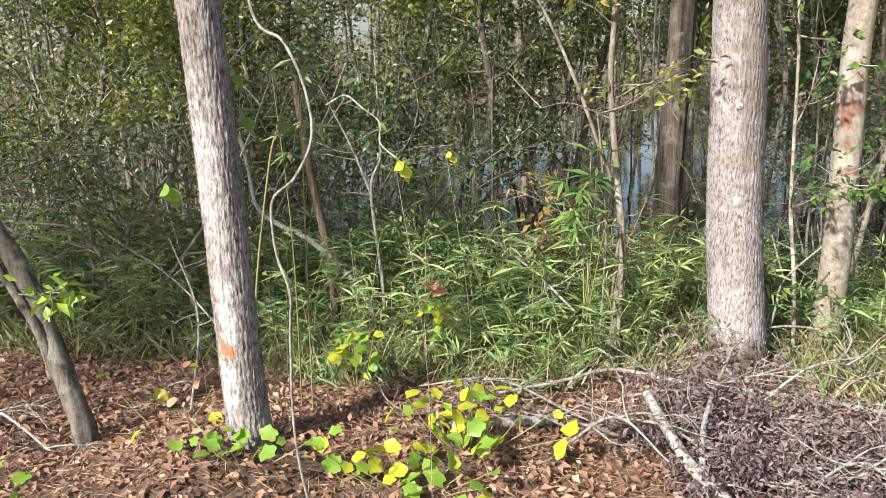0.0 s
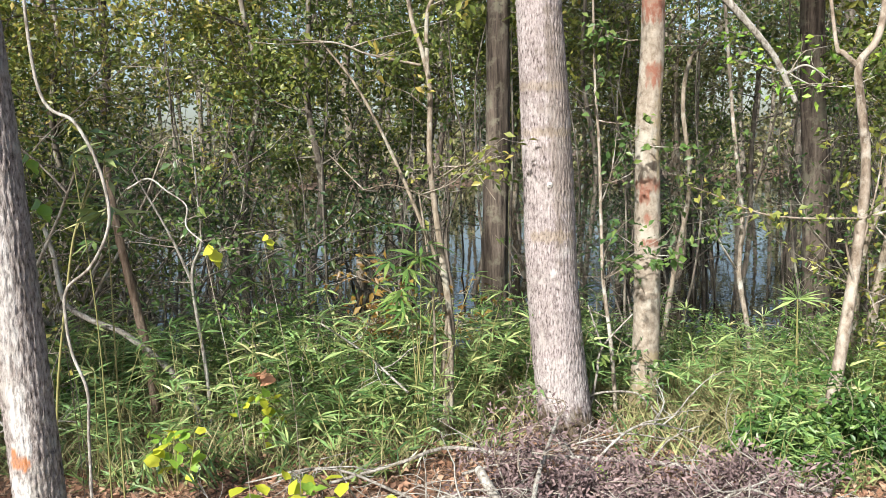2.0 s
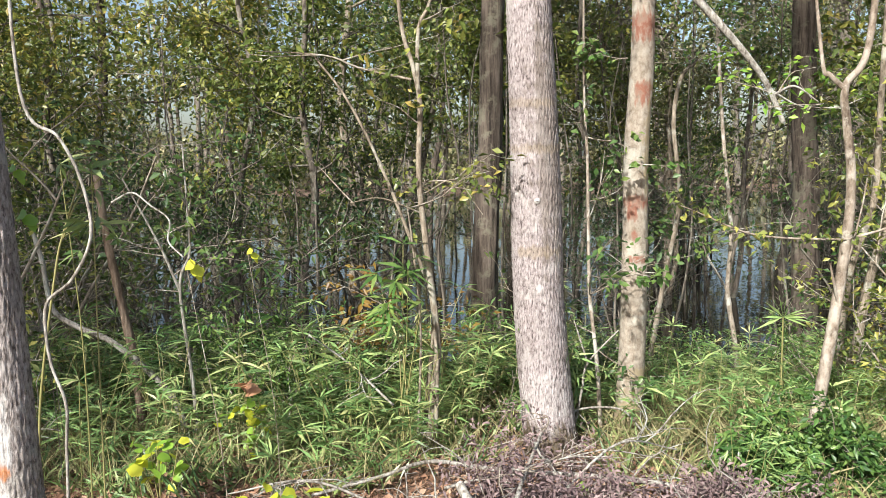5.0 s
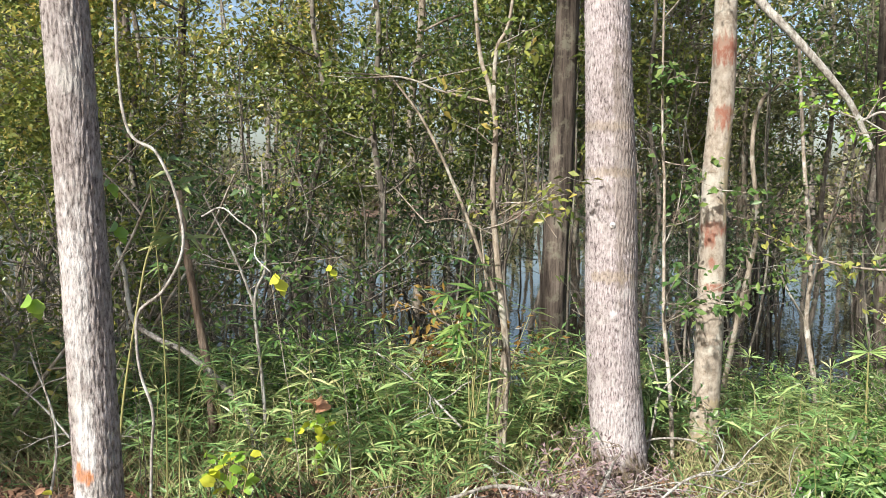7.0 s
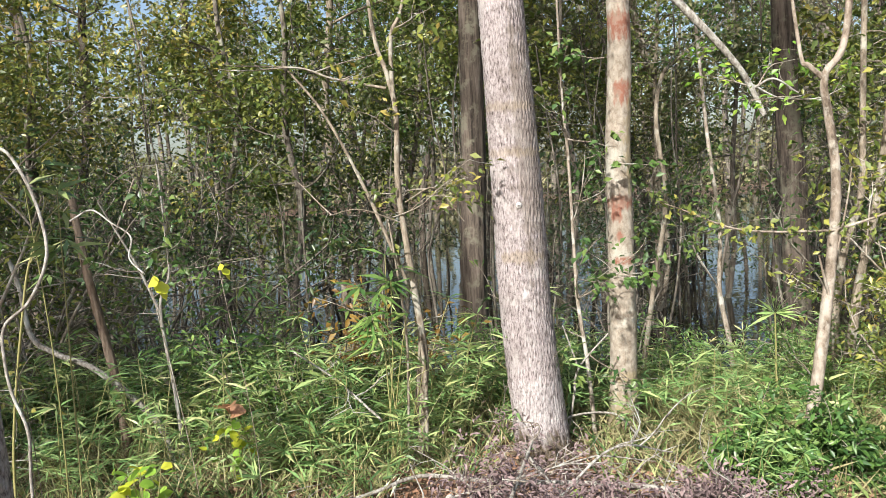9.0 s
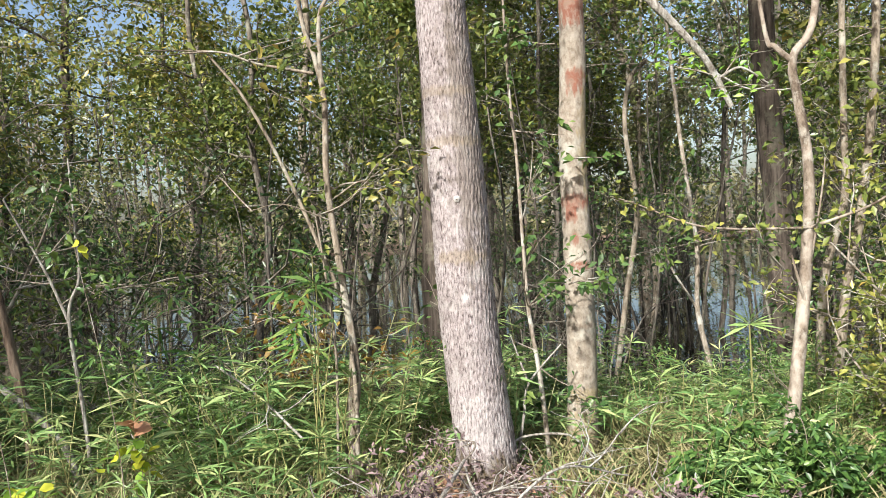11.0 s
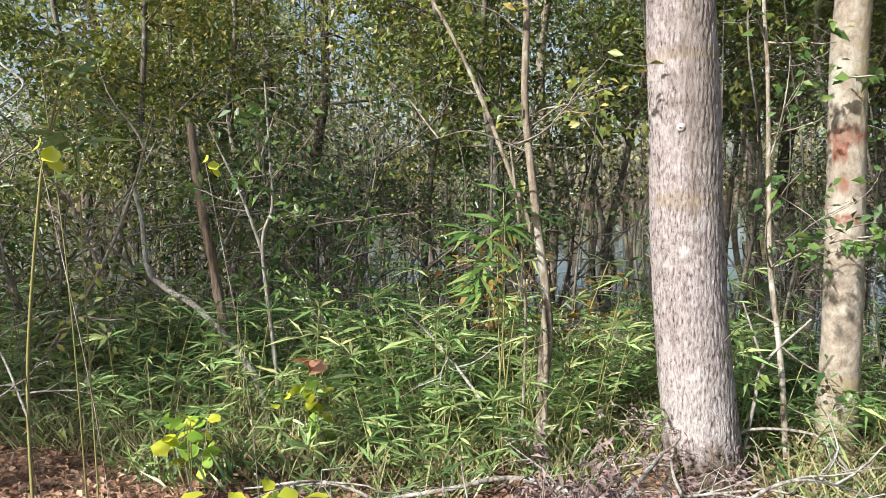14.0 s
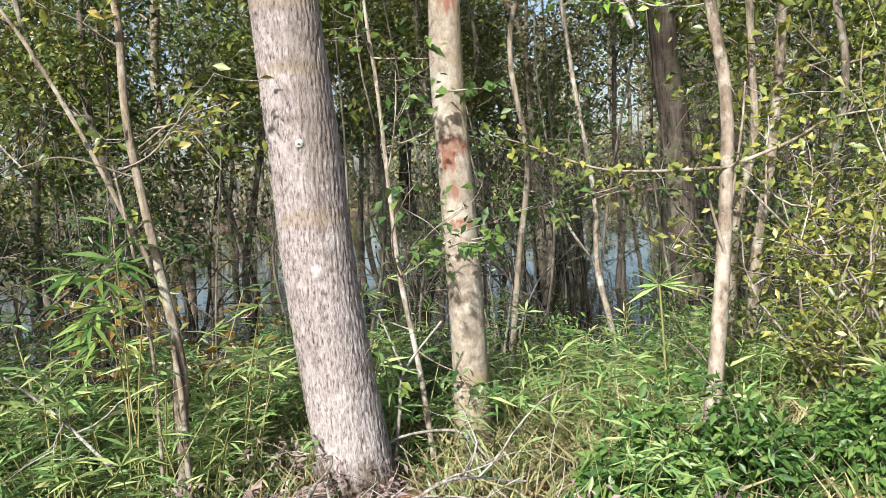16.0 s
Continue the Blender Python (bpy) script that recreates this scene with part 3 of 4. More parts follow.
stem_tree("overhanging_branch", "bare pale branch hanging down from the canopy", m_lichen, [([(0.3, 0.9, 3.2), (0.6, 0.6, 2.5), (0.83, 0.5, 2.19), (0.99, 0.5, 2.01), (1.12, 0.5, 1.84), (1.22, 0.5, 1.63)], 0.026, 0.013),
          ([(1.17, 0.5, 1.77), (1.27, 0.5, 1.81), (1.39, 0.5, 1.73)], 0.007, 0.004), ([(1.14, 0.5, 1.8), (1.3, 0.5, 1.71), (1.42, 0.5, 1.72)], 0.005, 0.003)], m_lime, 69, 0.05, 5, category="branch")
# vine loop
stem_tree("hanging_vine", "looping bare grey vine hanging from above", m_lichen, [
    ([(-1.55, -1.6, 3.2), (-1.46, -1.75, 2.2), (-1.42, -1.8, 1.64), (-1.33, -1.8, 1.53), (-1.28, -1.8, 1.42), (-1.265, -1.8, 1.29), (-1.32, -1.8, 1.18), (-1.39, -1.8, 1.12), (-1.4, -1.8, 1.04), (-1.39, -1.8, 0.95), (-1.36, -1.8, 0.85), (-1.38, -1.78, 0.7), (-1.4, -1.75, 0.35), (-1.36, -1.7, -0.05)], 0.0042, 0.004),
    ([(-1.3, -1.62, 1.36), (-1.25, -1.6, 1.385), (-1.2, -1.6, 1.35), (-1.15, -1.6, 1.31), (-1.12, -1.68, 1.26), (-1.04, -1.78, 1.23)], 0.0026, 0.002)], category="vine", sides=8)
stem_tree("bent_stem", "bare bent grey stem arching out of the cane", m_lichen, [
    ([(-1.86, 0.15, -0.05), (-1.91, 0.15, 0.2), (-2.05, 0.15, 0.38), (-2.25, 0.16, 0.54), (-2.45, 0.2, 0.61), (-2.61, 0.25, 0.7), (-2.68, 0.3, 0.95), (-2.72, 0.3, 1.1)], 0.019, 0.011)], category="sapling")
stem_tree("forked_stalk", "thin forked pale green stalk rising from cane", m_lichen, [([(-1.82, 0.18, -0.05), (-1.84, 0.18, 0.35), (-1.88, 0.18, 0.82), (-1.82, 0.18, 1.0), (-1.82, 0.18, 1.2), (-1.83, 0.18, 1.55)], 0.011, 0.004), ([(-1.88, 0.18, 0.8), (-1.98, 0.18, 1.05), (-2.15, 0.18, 1.38)], 0.008, 0.004)], m_green, 70, 0.05, 10, z_from=0.2)
stem_tree("thin_cane_stem", "tall thin pale cane stem beside the leaning tree", m_culm, [([(-1.96, -1.0, -0.05), (-1.94, -1.0, 0.52), (-1.84, -1.0, 1.07), (-1.79, -1.0, 1.24), (-1.72, -1.0, 1.42)], 0.006, 0.003), ([(-1.8, -1.0, 1.2), (-1.74, -1.0, 1.33), (-1.64, -1.0, 1.42)], 0.003, 0.002)], category="cane", sides=6)
# tree at the left
stem_tree("leaning_sapling", "dark leaning sapling with rough bark at the clearing edge", m_bark_grey, [
    ([(-2.52, -1.34, -0.08), (-2.54, -1.34, 0.05), (-2.58, -1.34, 0.21), (-2.74, -1.34, 0.71), (-2.9, -1.34, 1.0), (-3.2, -1.3, 1.7), (-3.4, -1.2, 2.6)], 0.05, 0.03),
    ([(-2.66, -1.34, 0.3), (-2.66, -1.38, 0.5), (-2.82, -1.4, 0.8)], 0.024, 0.014)], m_lime, 71, 0.06, 5, relief=0.002, sides=20)
# rotten snag
stem_tree("broken_snag", "broken brown rotten stem standing among cane", m_brown, [([(-2.17, 0.3, -0.1), (-2.18, 0.3, 0.12), (-2.21, 0.3, 0.46), (-2.30, 0.3, 0.98), (-2.35, 0.3, 1.4)], 0.027, 0.018)], category="snag", relief=0.004, sides=20)
# dark trunks standing in the water
for nm, pts, r in (("dark_tree", [(-0.37, 2.1, -0.6), (-0.36, 2.1, -0.2), (-0.33, 2.1, 0.95), (-0.28, 2.1, 2.3), (-0.2, 2.2, 8)], 0.098),
                   ("dark_tree", [(2.2, 2.5, -0.8), (2.17, 2.5, -0.29), (2.12, 2.5, 1.21), (2.06, 2.5, 2.4), (2.0, 2.5, 7)], 0.1)):
    o = stem_tree(nm, "dark furrowed tree trunk standing in swamp water", m_bark_dark, [(pts, r * 1.12, r * 0.75)], m_olive, 72, 0.08, 24, "tree", 40, 0.006, 1.8)


# ---- swamp woods ----
def woods_tree(seed, h, r, mat, leaf, low, n_limbs, per, size):
    g = np.random.default_rng(seed)
    ob = thing("swamp_tree", 0, 0, 0, "slim grey tree standing in the flooded woods", "tree", "swamp trees")
    pts = [np.array([0, 0, -0.4])]
    for k in range(6):
        pts.append(pts[-1] + np.array([g.normal(0, 0.035 * h / 6 * 3), g.normal(0, 0.1), (h + 0.4) / 6]))
    part("trunk", mesh_of("swamp_trunk", *tube(pts, r, r * 0.35, 10, 40, 0.05, furrows(r * 0.05, 5, seed)), mat, True), ob)
    s = spline(pts, 60)
    tb, sp, ww = [], [], []
    for k in range(n_limbs):
        i = int(g.uniform(low, 0.98) * 59)
        up = g.uniform(0.05, 0.9)
        an = g.uniform(0, 2 * np.pi)
        a_, b_, c_ = branchy(g, s[i], (np.cos(an), np.sin(an), up), g.uniform(0.12, 0.24) * h, r * 0.28, 2)
        part("limb", mesh_of("swamp_limb", *join(a_), mat), ob)
        sp.append(b_)
        ww.append(c_)
    part("crown", mesh_of("swamp_crown", *foliage(g, np.vstack(sp), np.vstack(ww), per, size, 0.10), leaf), ob)
    return ob


def shrub(seed, h, leaf, n, per, size, label, mat=None, name="shrub", group="understorey shrubs", wide=0.45, bare=0.0):
    """Many-stemmed bush."""
    g = np.random.default_rng(seed)
    ob = thing(name, 0, 0, 0, label, "shrub", group)
    tb, sp, ww = [], [], []
    for _ in range(n):
        an = g.uniform(0, 2 * np.pi)
        a_, b_, c_ = branchy(g, (g.normal(0, 0.06 * h), g.normal(0, 0.06 * h), -0.1), (0.38 * np.cos(an), 0.38 * np.sin(an), 1), h * g.uniform(0.6, 1.05), 0.007 * h + 0.004, 2, 0.22)
        part("stem", mesh_of(name + "_stem", *join(a_), mat or m_bark_grey), ob)
        sp.append(b_)
        ww.append(c_)
    sp, ww = np.vstack(sp), np.vstack(ww)
    up = sp[:, 2] > bare * h
    part("foliage", mesh_of(name + "_foliage", *foliage(g, sp[up], ww[up], per, size, 0.05 * h, wide), leaf), ob)
    return ob


LANES = (-0.42, -0.24, -0.035, 0.15, 0.30)


def in_lane(x, y, pad=0.0):
    """Open lanes of water between the trees, fanning out from the clearing."""
    d = y + 3.66
    return any(abs(x + 0.3 - k * d) < 0.16 + 0.03 * d + pad for k in LANES)


def scatter(protos, places):
    """Stand copies of the prototypes at (x, y, z, turn, scale); the prototypes take the first places."""
    for k, (x, y, z, turn, s) in enumerate(places):
        q_ = protos[k % len(protos)]
        m = pose(x, y, z, 0, 0, turn)
        if k < len(protos):
            q_.matrix_basis = m @ Matrix.Scale(s, 4)
        else:
            c = copy_thing(q_, m)
            c.scale = (s, s, s)


g = np.random.default_rng(101)
protos = [woods_tree(200 + k, g.uniform(6, 10), g.uniform(0.05, 0.11), (m_bark_grey, m_bark_dark, m_bark_grey, m_bark_pale)[k % 4],
                     (m_far, m_olive, m_far, m_green)[k % 4], 0.28, 12, 2, (0.085, 0.075, 0.09, 0.08)[k % 4]) for k in range(6)]
places = []
while len(places) < 62:
    y = 5 + 20 * g.uniform(0, 1)
    x = g.uniform(-1, 1) * (3.5 + y * 0.75) - 0.6
    if any((x - a_) ** 2 + (y - b_) ** 2 < 0.35 for a_, b_, *_ in places) or in_lane(x, y):
        continue
    places.append((x, y, -0.3, g.uniform(0, 360), g.uniform(0.75, 1.15)))
scatter(protos, places)

protos = [shrub(300, 2.4, m_green, 6, 2, 0.075, "leafy green shrub growing in the swamp", bare=0.5), shrub(301, 2.0, m_dark, 6, 2, 0.07, "dark green evergreen shrub in the swamp", bare=0.5),
          shrub(302, 2.8, m_olive, 6, 2, 0.07, "olive-yellow shrub leaning over the water", bare=0.5), shrub(303, 2.2, m_far, 6, 1, 0.07, "thin grey-green shrub in the flooded woods", bare=0.5)]
places = []
while len(places) < 62:
    y = 8 + 9 * g.uniform(0, 1)
    x = g.uniform(-1, 1) * (3.6 + y * 0.65) - 0.7
    if in_lane(x, y, 0.12):
        continue
    places.append((x, y, -0.35, g.uniform(0, 360), g.uniform(0.6, 1.15)))
scatter(protos, places)

o = shrub(310, 2.0, m_dark, 7, 3, 0.06, "dark green small-leaved shrub beside the water", group="", bare=0.5)
o.matrix_basis = pose(-2.9, 2.6, -0.3)
for x, y, tn, sc in ((-3.7, 3.6, 120, 1.1), (-1.9, 5.2, 200, 1.1), (-4.6, 2.6, 250, 1.0), (0.95, 3.3, 30, 0.7), (1.5, 4.6, 90, 0.9), (0.4, 6.0, 170, 0.8), (3.0, 3.2, 300, 1.0)):
    copy_thing(o, pose(x, y, -0.3, 0, 0, tn)).scale = (sc, sc, sc)
o = shrub(311, 1.7, m_green, 6, 3, 0.055, "mid-green shrub with small pointed leaves", group="", bare=0.48)
o.matrix_basis = pose(-3.2, 1.9, -0.25)
for x, y, tn, sc in ((-4.0, 1.6, 70, 1.1), (-5.0, 1.2, 140, 1.2), (2.6, 1.9, 210, 0.9), (3.3, 1.3, 280, 1.0), (-2.6, 4.6, 10, 1.0)):
    copy_thing(o, pose(x, y, -0.25, 0, 0, tn)).scale = (sc, sc, sc)

# taller yellow-olive trees with low crowns over the near water
protos = [woods_tree(400 + k, 5.0, 0.045, m_bark_grey, m_olive, 0.3, 16, 3, 0.07) for k in range(3)]
scatter(protos, [(-2.2, 4.2, -0.3, 20, 1), (-3.3, 5.2, -0.3, 120, 1.1), (-1.3, 5.6, -0.3, 220, 1), (-4.4, 3.2, -0.3, 60, 0.9), (-5.0, 1.8, -0.2, 160, 0.85), (-4.0, 1.4, -0.2, 260, 0.75),
                 (-3.6, 6.6, -0.3, 300, 1.1), (2.9, 2.2, -0.3, 40, 0.8), (3.6, 3.6, -0.3, 90, 1), (1.2, 6.2, -0.3, 10, 0.9), (-5.8, 4.4, -0.3, 200, 1.1)])


# unseen leafy tree off the path, added to shade the clearing's left side
o = woods_tree(470, 7.0, 0.10, m_bark_grey, m_olive, 0.45, 22, 4, 0.09)
o.matrix_basis = pose(-6.3, -4.2, 0.3)

# slim trees whose leafy crowns hang over the open water
protos = [woods_tree(430 + k, 5.6, 0.035, (m_bark_grey, m_bark_pale, m_bark_grey)[k], (m_olive, m_far, m_green)[k], 0.36, 15, 3, 0.07) for k in range(3)]
scatter(protos, [(-0.75, 5.6, -0.3, 15, 1), (0.15, 6.6, -0.3, 100, 1.05), (-1.0, 7.6, -0.3, 200, 1.1), (0.55, 5.0, -0.3, 300, 0.95), (1.35, 7.4, -0.3, 50, 1.1),
                 (-0.3, 8.4, -0.3, 140, 1.2), (1.9, 8.8, -0.3, 230, 1.15), (0.9, 9.2, -0.3, 320, 1.2), (2.6, 6.0, -0.3, 70, 1), (-1.7, 8.8, -0.3, 170, 1.15), (1.6, 5.4, -0.3, 260, 0.9)])

# bare thin stems in the water
def bare_stem(seed):
    g_ = np.random.default_rng(seed)
    ob = thing("bare_sapling", 0, 0, 0, "thin bare grey stem standing in the water", "sapling", "bare stems")
    pts = [np.array([0, 0, -0.4])]
    for _ in range(5):
        pts.append(pts[-1] + np.array([g_.normal(0, 0.09), g_.normal(0, 0.06), 0.6]))
    part("stem", mesh_of("bare_stem", *tube(pts, 0.014, 0.005, 6, 18), m_bark_grey, True), ob)
    for _ in range(4):
        part("twig", mesh_of("bare_twig", *join(branchy(g_, spline(pts, 20)[int(g_.integers(8, 19))], (g_.normal(), g_.normal(), 0.8), 0.6, 0.004, 1)[0]), m_bark_grey), ob)
    return ob


protos = [bare_stem(500 + k) for k in range(5)]
places = []
for _ in range(150):
    y = 2.6 + 16 * g.uniform(0, 1) ** 1.4
    x = g.uniform(-1, 1) * (3.4 + y * 0.6) - 0.6
    if not in_lane(x, y, -0.35):
        places.append((x, y, -0.35, g.uniform(0, 360), g.uniform(0.7, 1.3)))
scatter(protos, places)

# far woods on the other shore, their haze painted into the leaf colour
fp = np.stack([g.uniform(-60, 60, 60000), g.uniform(33, 48, 60000), 0.2 + 9.5 * g.uniform(0, 1, 60000) ** 1.3], -1)
lane = np.any([np.abs(fp[:, 0] + 0.3 - k * (fp[:, 1] + 3.66)) < 1.8 for k in LANES], axis=0)
fp[:, 2] *= np.where(lane, 0.30, 0.62)
keep = (np.sin(fp[:, 0] * 0.9) + np.sin(fp[:, 0] * 2.3 + fp[:, 2] * 0.6) + np.sin(fp[:, 2] * 1.7 + fp[:, 1])) > -1.1 + 0.16 * fp[:, 2]
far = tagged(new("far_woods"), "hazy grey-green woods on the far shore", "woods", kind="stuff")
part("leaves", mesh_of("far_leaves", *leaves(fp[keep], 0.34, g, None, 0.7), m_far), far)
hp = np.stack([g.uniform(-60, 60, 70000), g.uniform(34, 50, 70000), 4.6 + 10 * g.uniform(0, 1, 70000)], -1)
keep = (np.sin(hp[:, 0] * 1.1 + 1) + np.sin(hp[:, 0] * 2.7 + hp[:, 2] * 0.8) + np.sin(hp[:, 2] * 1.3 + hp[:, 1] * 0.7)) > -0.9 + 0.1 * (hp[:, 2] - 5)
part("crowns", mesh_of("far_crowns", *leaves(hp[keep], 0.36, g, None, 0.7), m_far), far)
trunks = [tube([(x, y, 0), (x + g.normal(0, 0.2), y, 4), (x + g.normal(0, 0.5), y, 9 + g.uniform(0, 3))], 0.16, 0.05, 6, 10) for x, y in zip(g.uniform(-50, 50, 130), g.uniform(33, 47, 130))]
part("trunks", mesh_of("far_trunks", *join(trunks), m_bark_grey, True), far)

# fallen log in the water
lv, lf = tube([(-3.4, 3.6, -0.24), (-2.4, 3.5, -0.2), (-1.4, 3.6, -0.22), (-0.7, 3.8, -0.3)], 0.09, 0.06, 24, 60, 0.02, furrows(0.006, 8, 77))
log = thing("fallen_log", 0, 0, 0, "dark wet fallen log lying in the swamp", "log")
part("trunk", mesh_of("log", lv, lf, m_bark_dark, True), log)


# ---- cane ----
def cane(seed, h, n, bright, spread=0.13):
    """Clump of switch cane: thin stems with fans of narrow leaves."""
    g_ = np.random.default_rng(seed)
    ob = thing("cane_clump", 0, 0, 0, "clump of green switch cane with narrow leaves", "cane", "cane thicket")
    tb, P, W = [], [], []
    for _ in range(n):
        x, y = g_.normal(0, spread, 2)
        top = np.array([x + g_.normal(0, 0.12), y + g_.normal(0, 0.12), h * g_.uniform(0.35, 1.25)])
        pts = [np.array([x, y, -0.06]), np.array([x, y, 0.0]) * 0.6 + top * 0.4 + (0, 0, 0.03), top]
        part("stem", mesh_of("cane_stem", *tube(pts, 0.004, 0.002, 4, 5), m_culm), ob)
        s = spline(pts, 12)
        for lev in np.r_[g_.integers(3, 11, 3), 11, 11]:
            k = int(g_.integers(3, 7))
            an = g_.uniform(0, 2 * np.pi) + np.linspace(-1.2, 1.2, k)
            P.append(np.tile(s[lev], (k, 1)))
            W.append(np.stack([np.cos(an), np.sin(an), g_.uniform(-0.1, 0.8, k)], -1))
    part("foliage", mesh_of("cane_leaves", *straps(np.vstack(P), np.vstack(W), 0.155, 0.0135, g_, 0.5), m_cane_bright if bright else m_cane), ob)
    return ob


protos = [cane(600 + k, (0.42, 0.5, 0.36, 0.5, 0.45, 0.4, 0.58, 0.46)[k], 9, k % 4 != 0) for k in range(8)]
places = []
tries = 0
while len(places) < 290 and tries < 20000:
    tries += 1
    x, y = g.uniform(-6, 4.2), g.uniform(-0.6, 2.0)
    front = -0.25 - 0.1 * np.sin(x * 3.1) - (0.35 if x > 0.7 else 0) + (0.2 if -0.5 < x < 0.5 else 0)
    if x < -0.9:
        front = -0.48 + 0.06 * np.sin(x * 4)
    if y < front + 0.1 or any((x - a_) ** 2 + (y - b_) ** 2 < 0.022 for a_, b_, *_ in places):
        continue
    if (abs(x + 1.45) < 0.2 and y < -0.12) or (abs(x + 1.64) < 0.16 and y < -0.2) or (0.8 < x < 1.95 and y < 0.1):
        continue
    if (x + 0.05) ** 2 + (y - 0.12) ** 2 < 0.06 or (abs(x + 0.02) < 0.26 and y < 0.15) or (abs(x + 0.59) < 0.09 and y < 0.1) or (abs(x - 0.40) < 0.17 and y < 0.5):
        continue
    places.append((x, y, float(ground_z(np.float64(x), np.float64(y))), g.uniform(0, 360), g.uniform(0.7, 1.1) * (0.88 if y < 0.0 else 1.05 if y < 0.5 else 0.85 if y > 1.0 else 1.0) * (0.85 if x > 0.55 else 1)))
scatter(protos, places)


# tall leafy bamboo tuft beside the slender sapling
def tuft(x, y, z, label, size, n, seed, mat):
    g_ = np.random.default_rng(seed)
    ob = thing("cane_tuft", x, y, z, label, "cane")
    P, W, tb = [], [], []
    for k in range(n):
        q_ = g_.normal(0, 1, 3) * (0.07, 0.06, 0.13) * size
        if k % 5 == 0:
            part("stem", mesh_of("tuft_stem", *tube([(g_.normal(0, 0.03), g_.normal(0, 0.03), -z), (q_[0] * 0.5, q_[1] * 0.5, -z * 0.4), tuple(q_)], 0.004, 0.002, 4, 8), m_culm), ob)
        an = g_.uniform(0, 6.28) + np.linspace(-1.4, 1.4, 6)
        P.append(np.tile(q_, (6, 1)))
        W.append(np.stack([np.cos(an), np.sin(an) - 0.3, g_.uniform(-0.5, 0.7, 6)], -1))
    part("foliage", mesh_of("tuft_leaves", *straps(np.vstack(P), np.vstack(W), 0.17 * size, 0.02, g_, 0.5), mat), ob)


tuft(-0.72, 0.02, 0.85, "tall bright green cane with long fanned leaves", 1.0, 17, 701, m_bush)
tuft(-1.74, -0.95, 1.33, "tall pale cane stem with narrow leaves at its top", 0.85, 10, 702, m_cane)
tuft(1.66, -0.05, 0.22, "young cane shoot with long green leaves", 1.0, 4, 703, m_cane_bright)
tuft(-1.75, 0.9, 0.62, "bright feathery green plant among cane", 1.3, 10, 704, m_bush)

# palmetto
pal = thing("palmetto", 1.28, 0.55, 0, "small green palmetto with one fan leaf", "palm")
part("stalk", mesh_of("palm_stalk", *tube([(0, 0, -0.05), (0.0, 0, 0.3), (-0.01, -0.02, 0.6)], 0.006, 0.004, 6, 8), m_culm), pal)
g = np.random.default_rng(88)
for an in np.linspace(-2.0, 2.0, 17):
    w = np.array([[math.sin(an), -0.25, math.cos(an) * 0.8 + 0.1]])
    part("blade", mesh_of("palm_blade", *straps(np.array([[-0.01, -0.02, 0.6]]), w, 0.17, 0.02, g, 0.25), m_cane_bright), pal)

# leafy bush in front of the mottled sapling
o = shrub(801, 0.36, m_bush, 13, 3, 0.045, "bright green leafy bush beside the path", m_twig, "leafy_bush", "", 0.42)
o.matrix_basis = pose(0.95, -0.3, 0)
copy_thing(o, pose(1.28, -0.22, 0, 0, 0, 130))
copy_thing(o, pose(1.65, -0.2, 0, 0, 0, 230))
# feathery bright shrubs at the water's edge
o = shrub(805, 0.8, m_bush, 9, 3, 0.04, "feathery bright green shrub at the water's edge", m_twig, "waterside_shrub", "waterside shrubs", 0.36, 0.2)
o.matrix_basis = pose(-1.5, 0.75, -0.1)
for x, y, tn, sc in ((-1.15, 0.95, 70, 0.8), (-1.95, 1.0, 150, 0.85), (-0.25, 0.75, 210, 0.75), (0.15, 0.95, 280, 0.8), (0.75, 1.15, 30, 0.75), (1.75, 0.95, 320, 0.8), (-2.6, 0.7, 100, 0.8)):
    copy_thing(o, pose(x, y, -0.12, 0, 0, tn)).scale = (sc, sc, sc)
# rusty shrub by the dark water
o = shrub(802, 0.9, m_rust, 6, 1, 0.06, "rusty yellow shrub over dark water", m_twig, "rusty_shrub", "")
o.matrix_basis = pose(-1.05, 1.25, -0.1)
o = shrub(803, 1.4, m_lime2, 7, 2, 0.055, "yellow-green shrub with mixed autumn leaves", m_twig, "autumn_shrub", "")
o.matrix_basis = pose(2.35, 0.7, 0)
copy_thing(o, pose(3.1, 0.2, 0, 0, 0, 100))
copy_thing(o, pose(1.95, 0.55, 0, 0, 0, 200)).scale = (0.75, 0.75, 0.75)
copy_thing(o, pose(2.9, 1.3, 0, 0, 0, 40))
o = shrub(804, 1.9, m_olive, 9, 2, 0.05, "yellowing bush with tangled stems at the edge", m_twig, "autumn_shrub", "")
o.matrix_basis = pose(-3.6, 0.2, 0)
copy_thing(o, pose(-4.6, -0.3, 0, 0, 0, 80))
copy_thing(o, pose(-3.3, 1.3, -0.1, 0, 0, 190))


# ---- seedlings with broad yellow leaves ----
def broad_leaf(name, mat, notch=0.0):
    """Rounded lobed leaf, cupped along its rib, one unit long."""
    n = 14
    t = np.linspace(0, 2 * np.pi, n, endpoint=False)
    r = 0.5 * (1 + notch * np.cos(5 * t))
    x, y = 0.5 - r * np.cos(t), 0.82 * r * np.sin(t)
    vv = np.vstack([np.stack([x, y, 0.22 * np.abs(y) - 0.25 * (x - 0.3) ** 2], -1), [(0.5, 0, -0.02)]])
    ff = np.array([(k, (k + 1) % n, n) for k in range(n)])
    return mesh_of(name, vv, ff, mat, True)


LEAF = {k: broad_leaf(k + "_leaf", m, nn) for k, m, nn in (("yellow", m_yellow, 0.12), ("lime", m_lime, 0.08), ("salmon", m_salmon, 0.0), ("grape", m_lime, 0.2))}


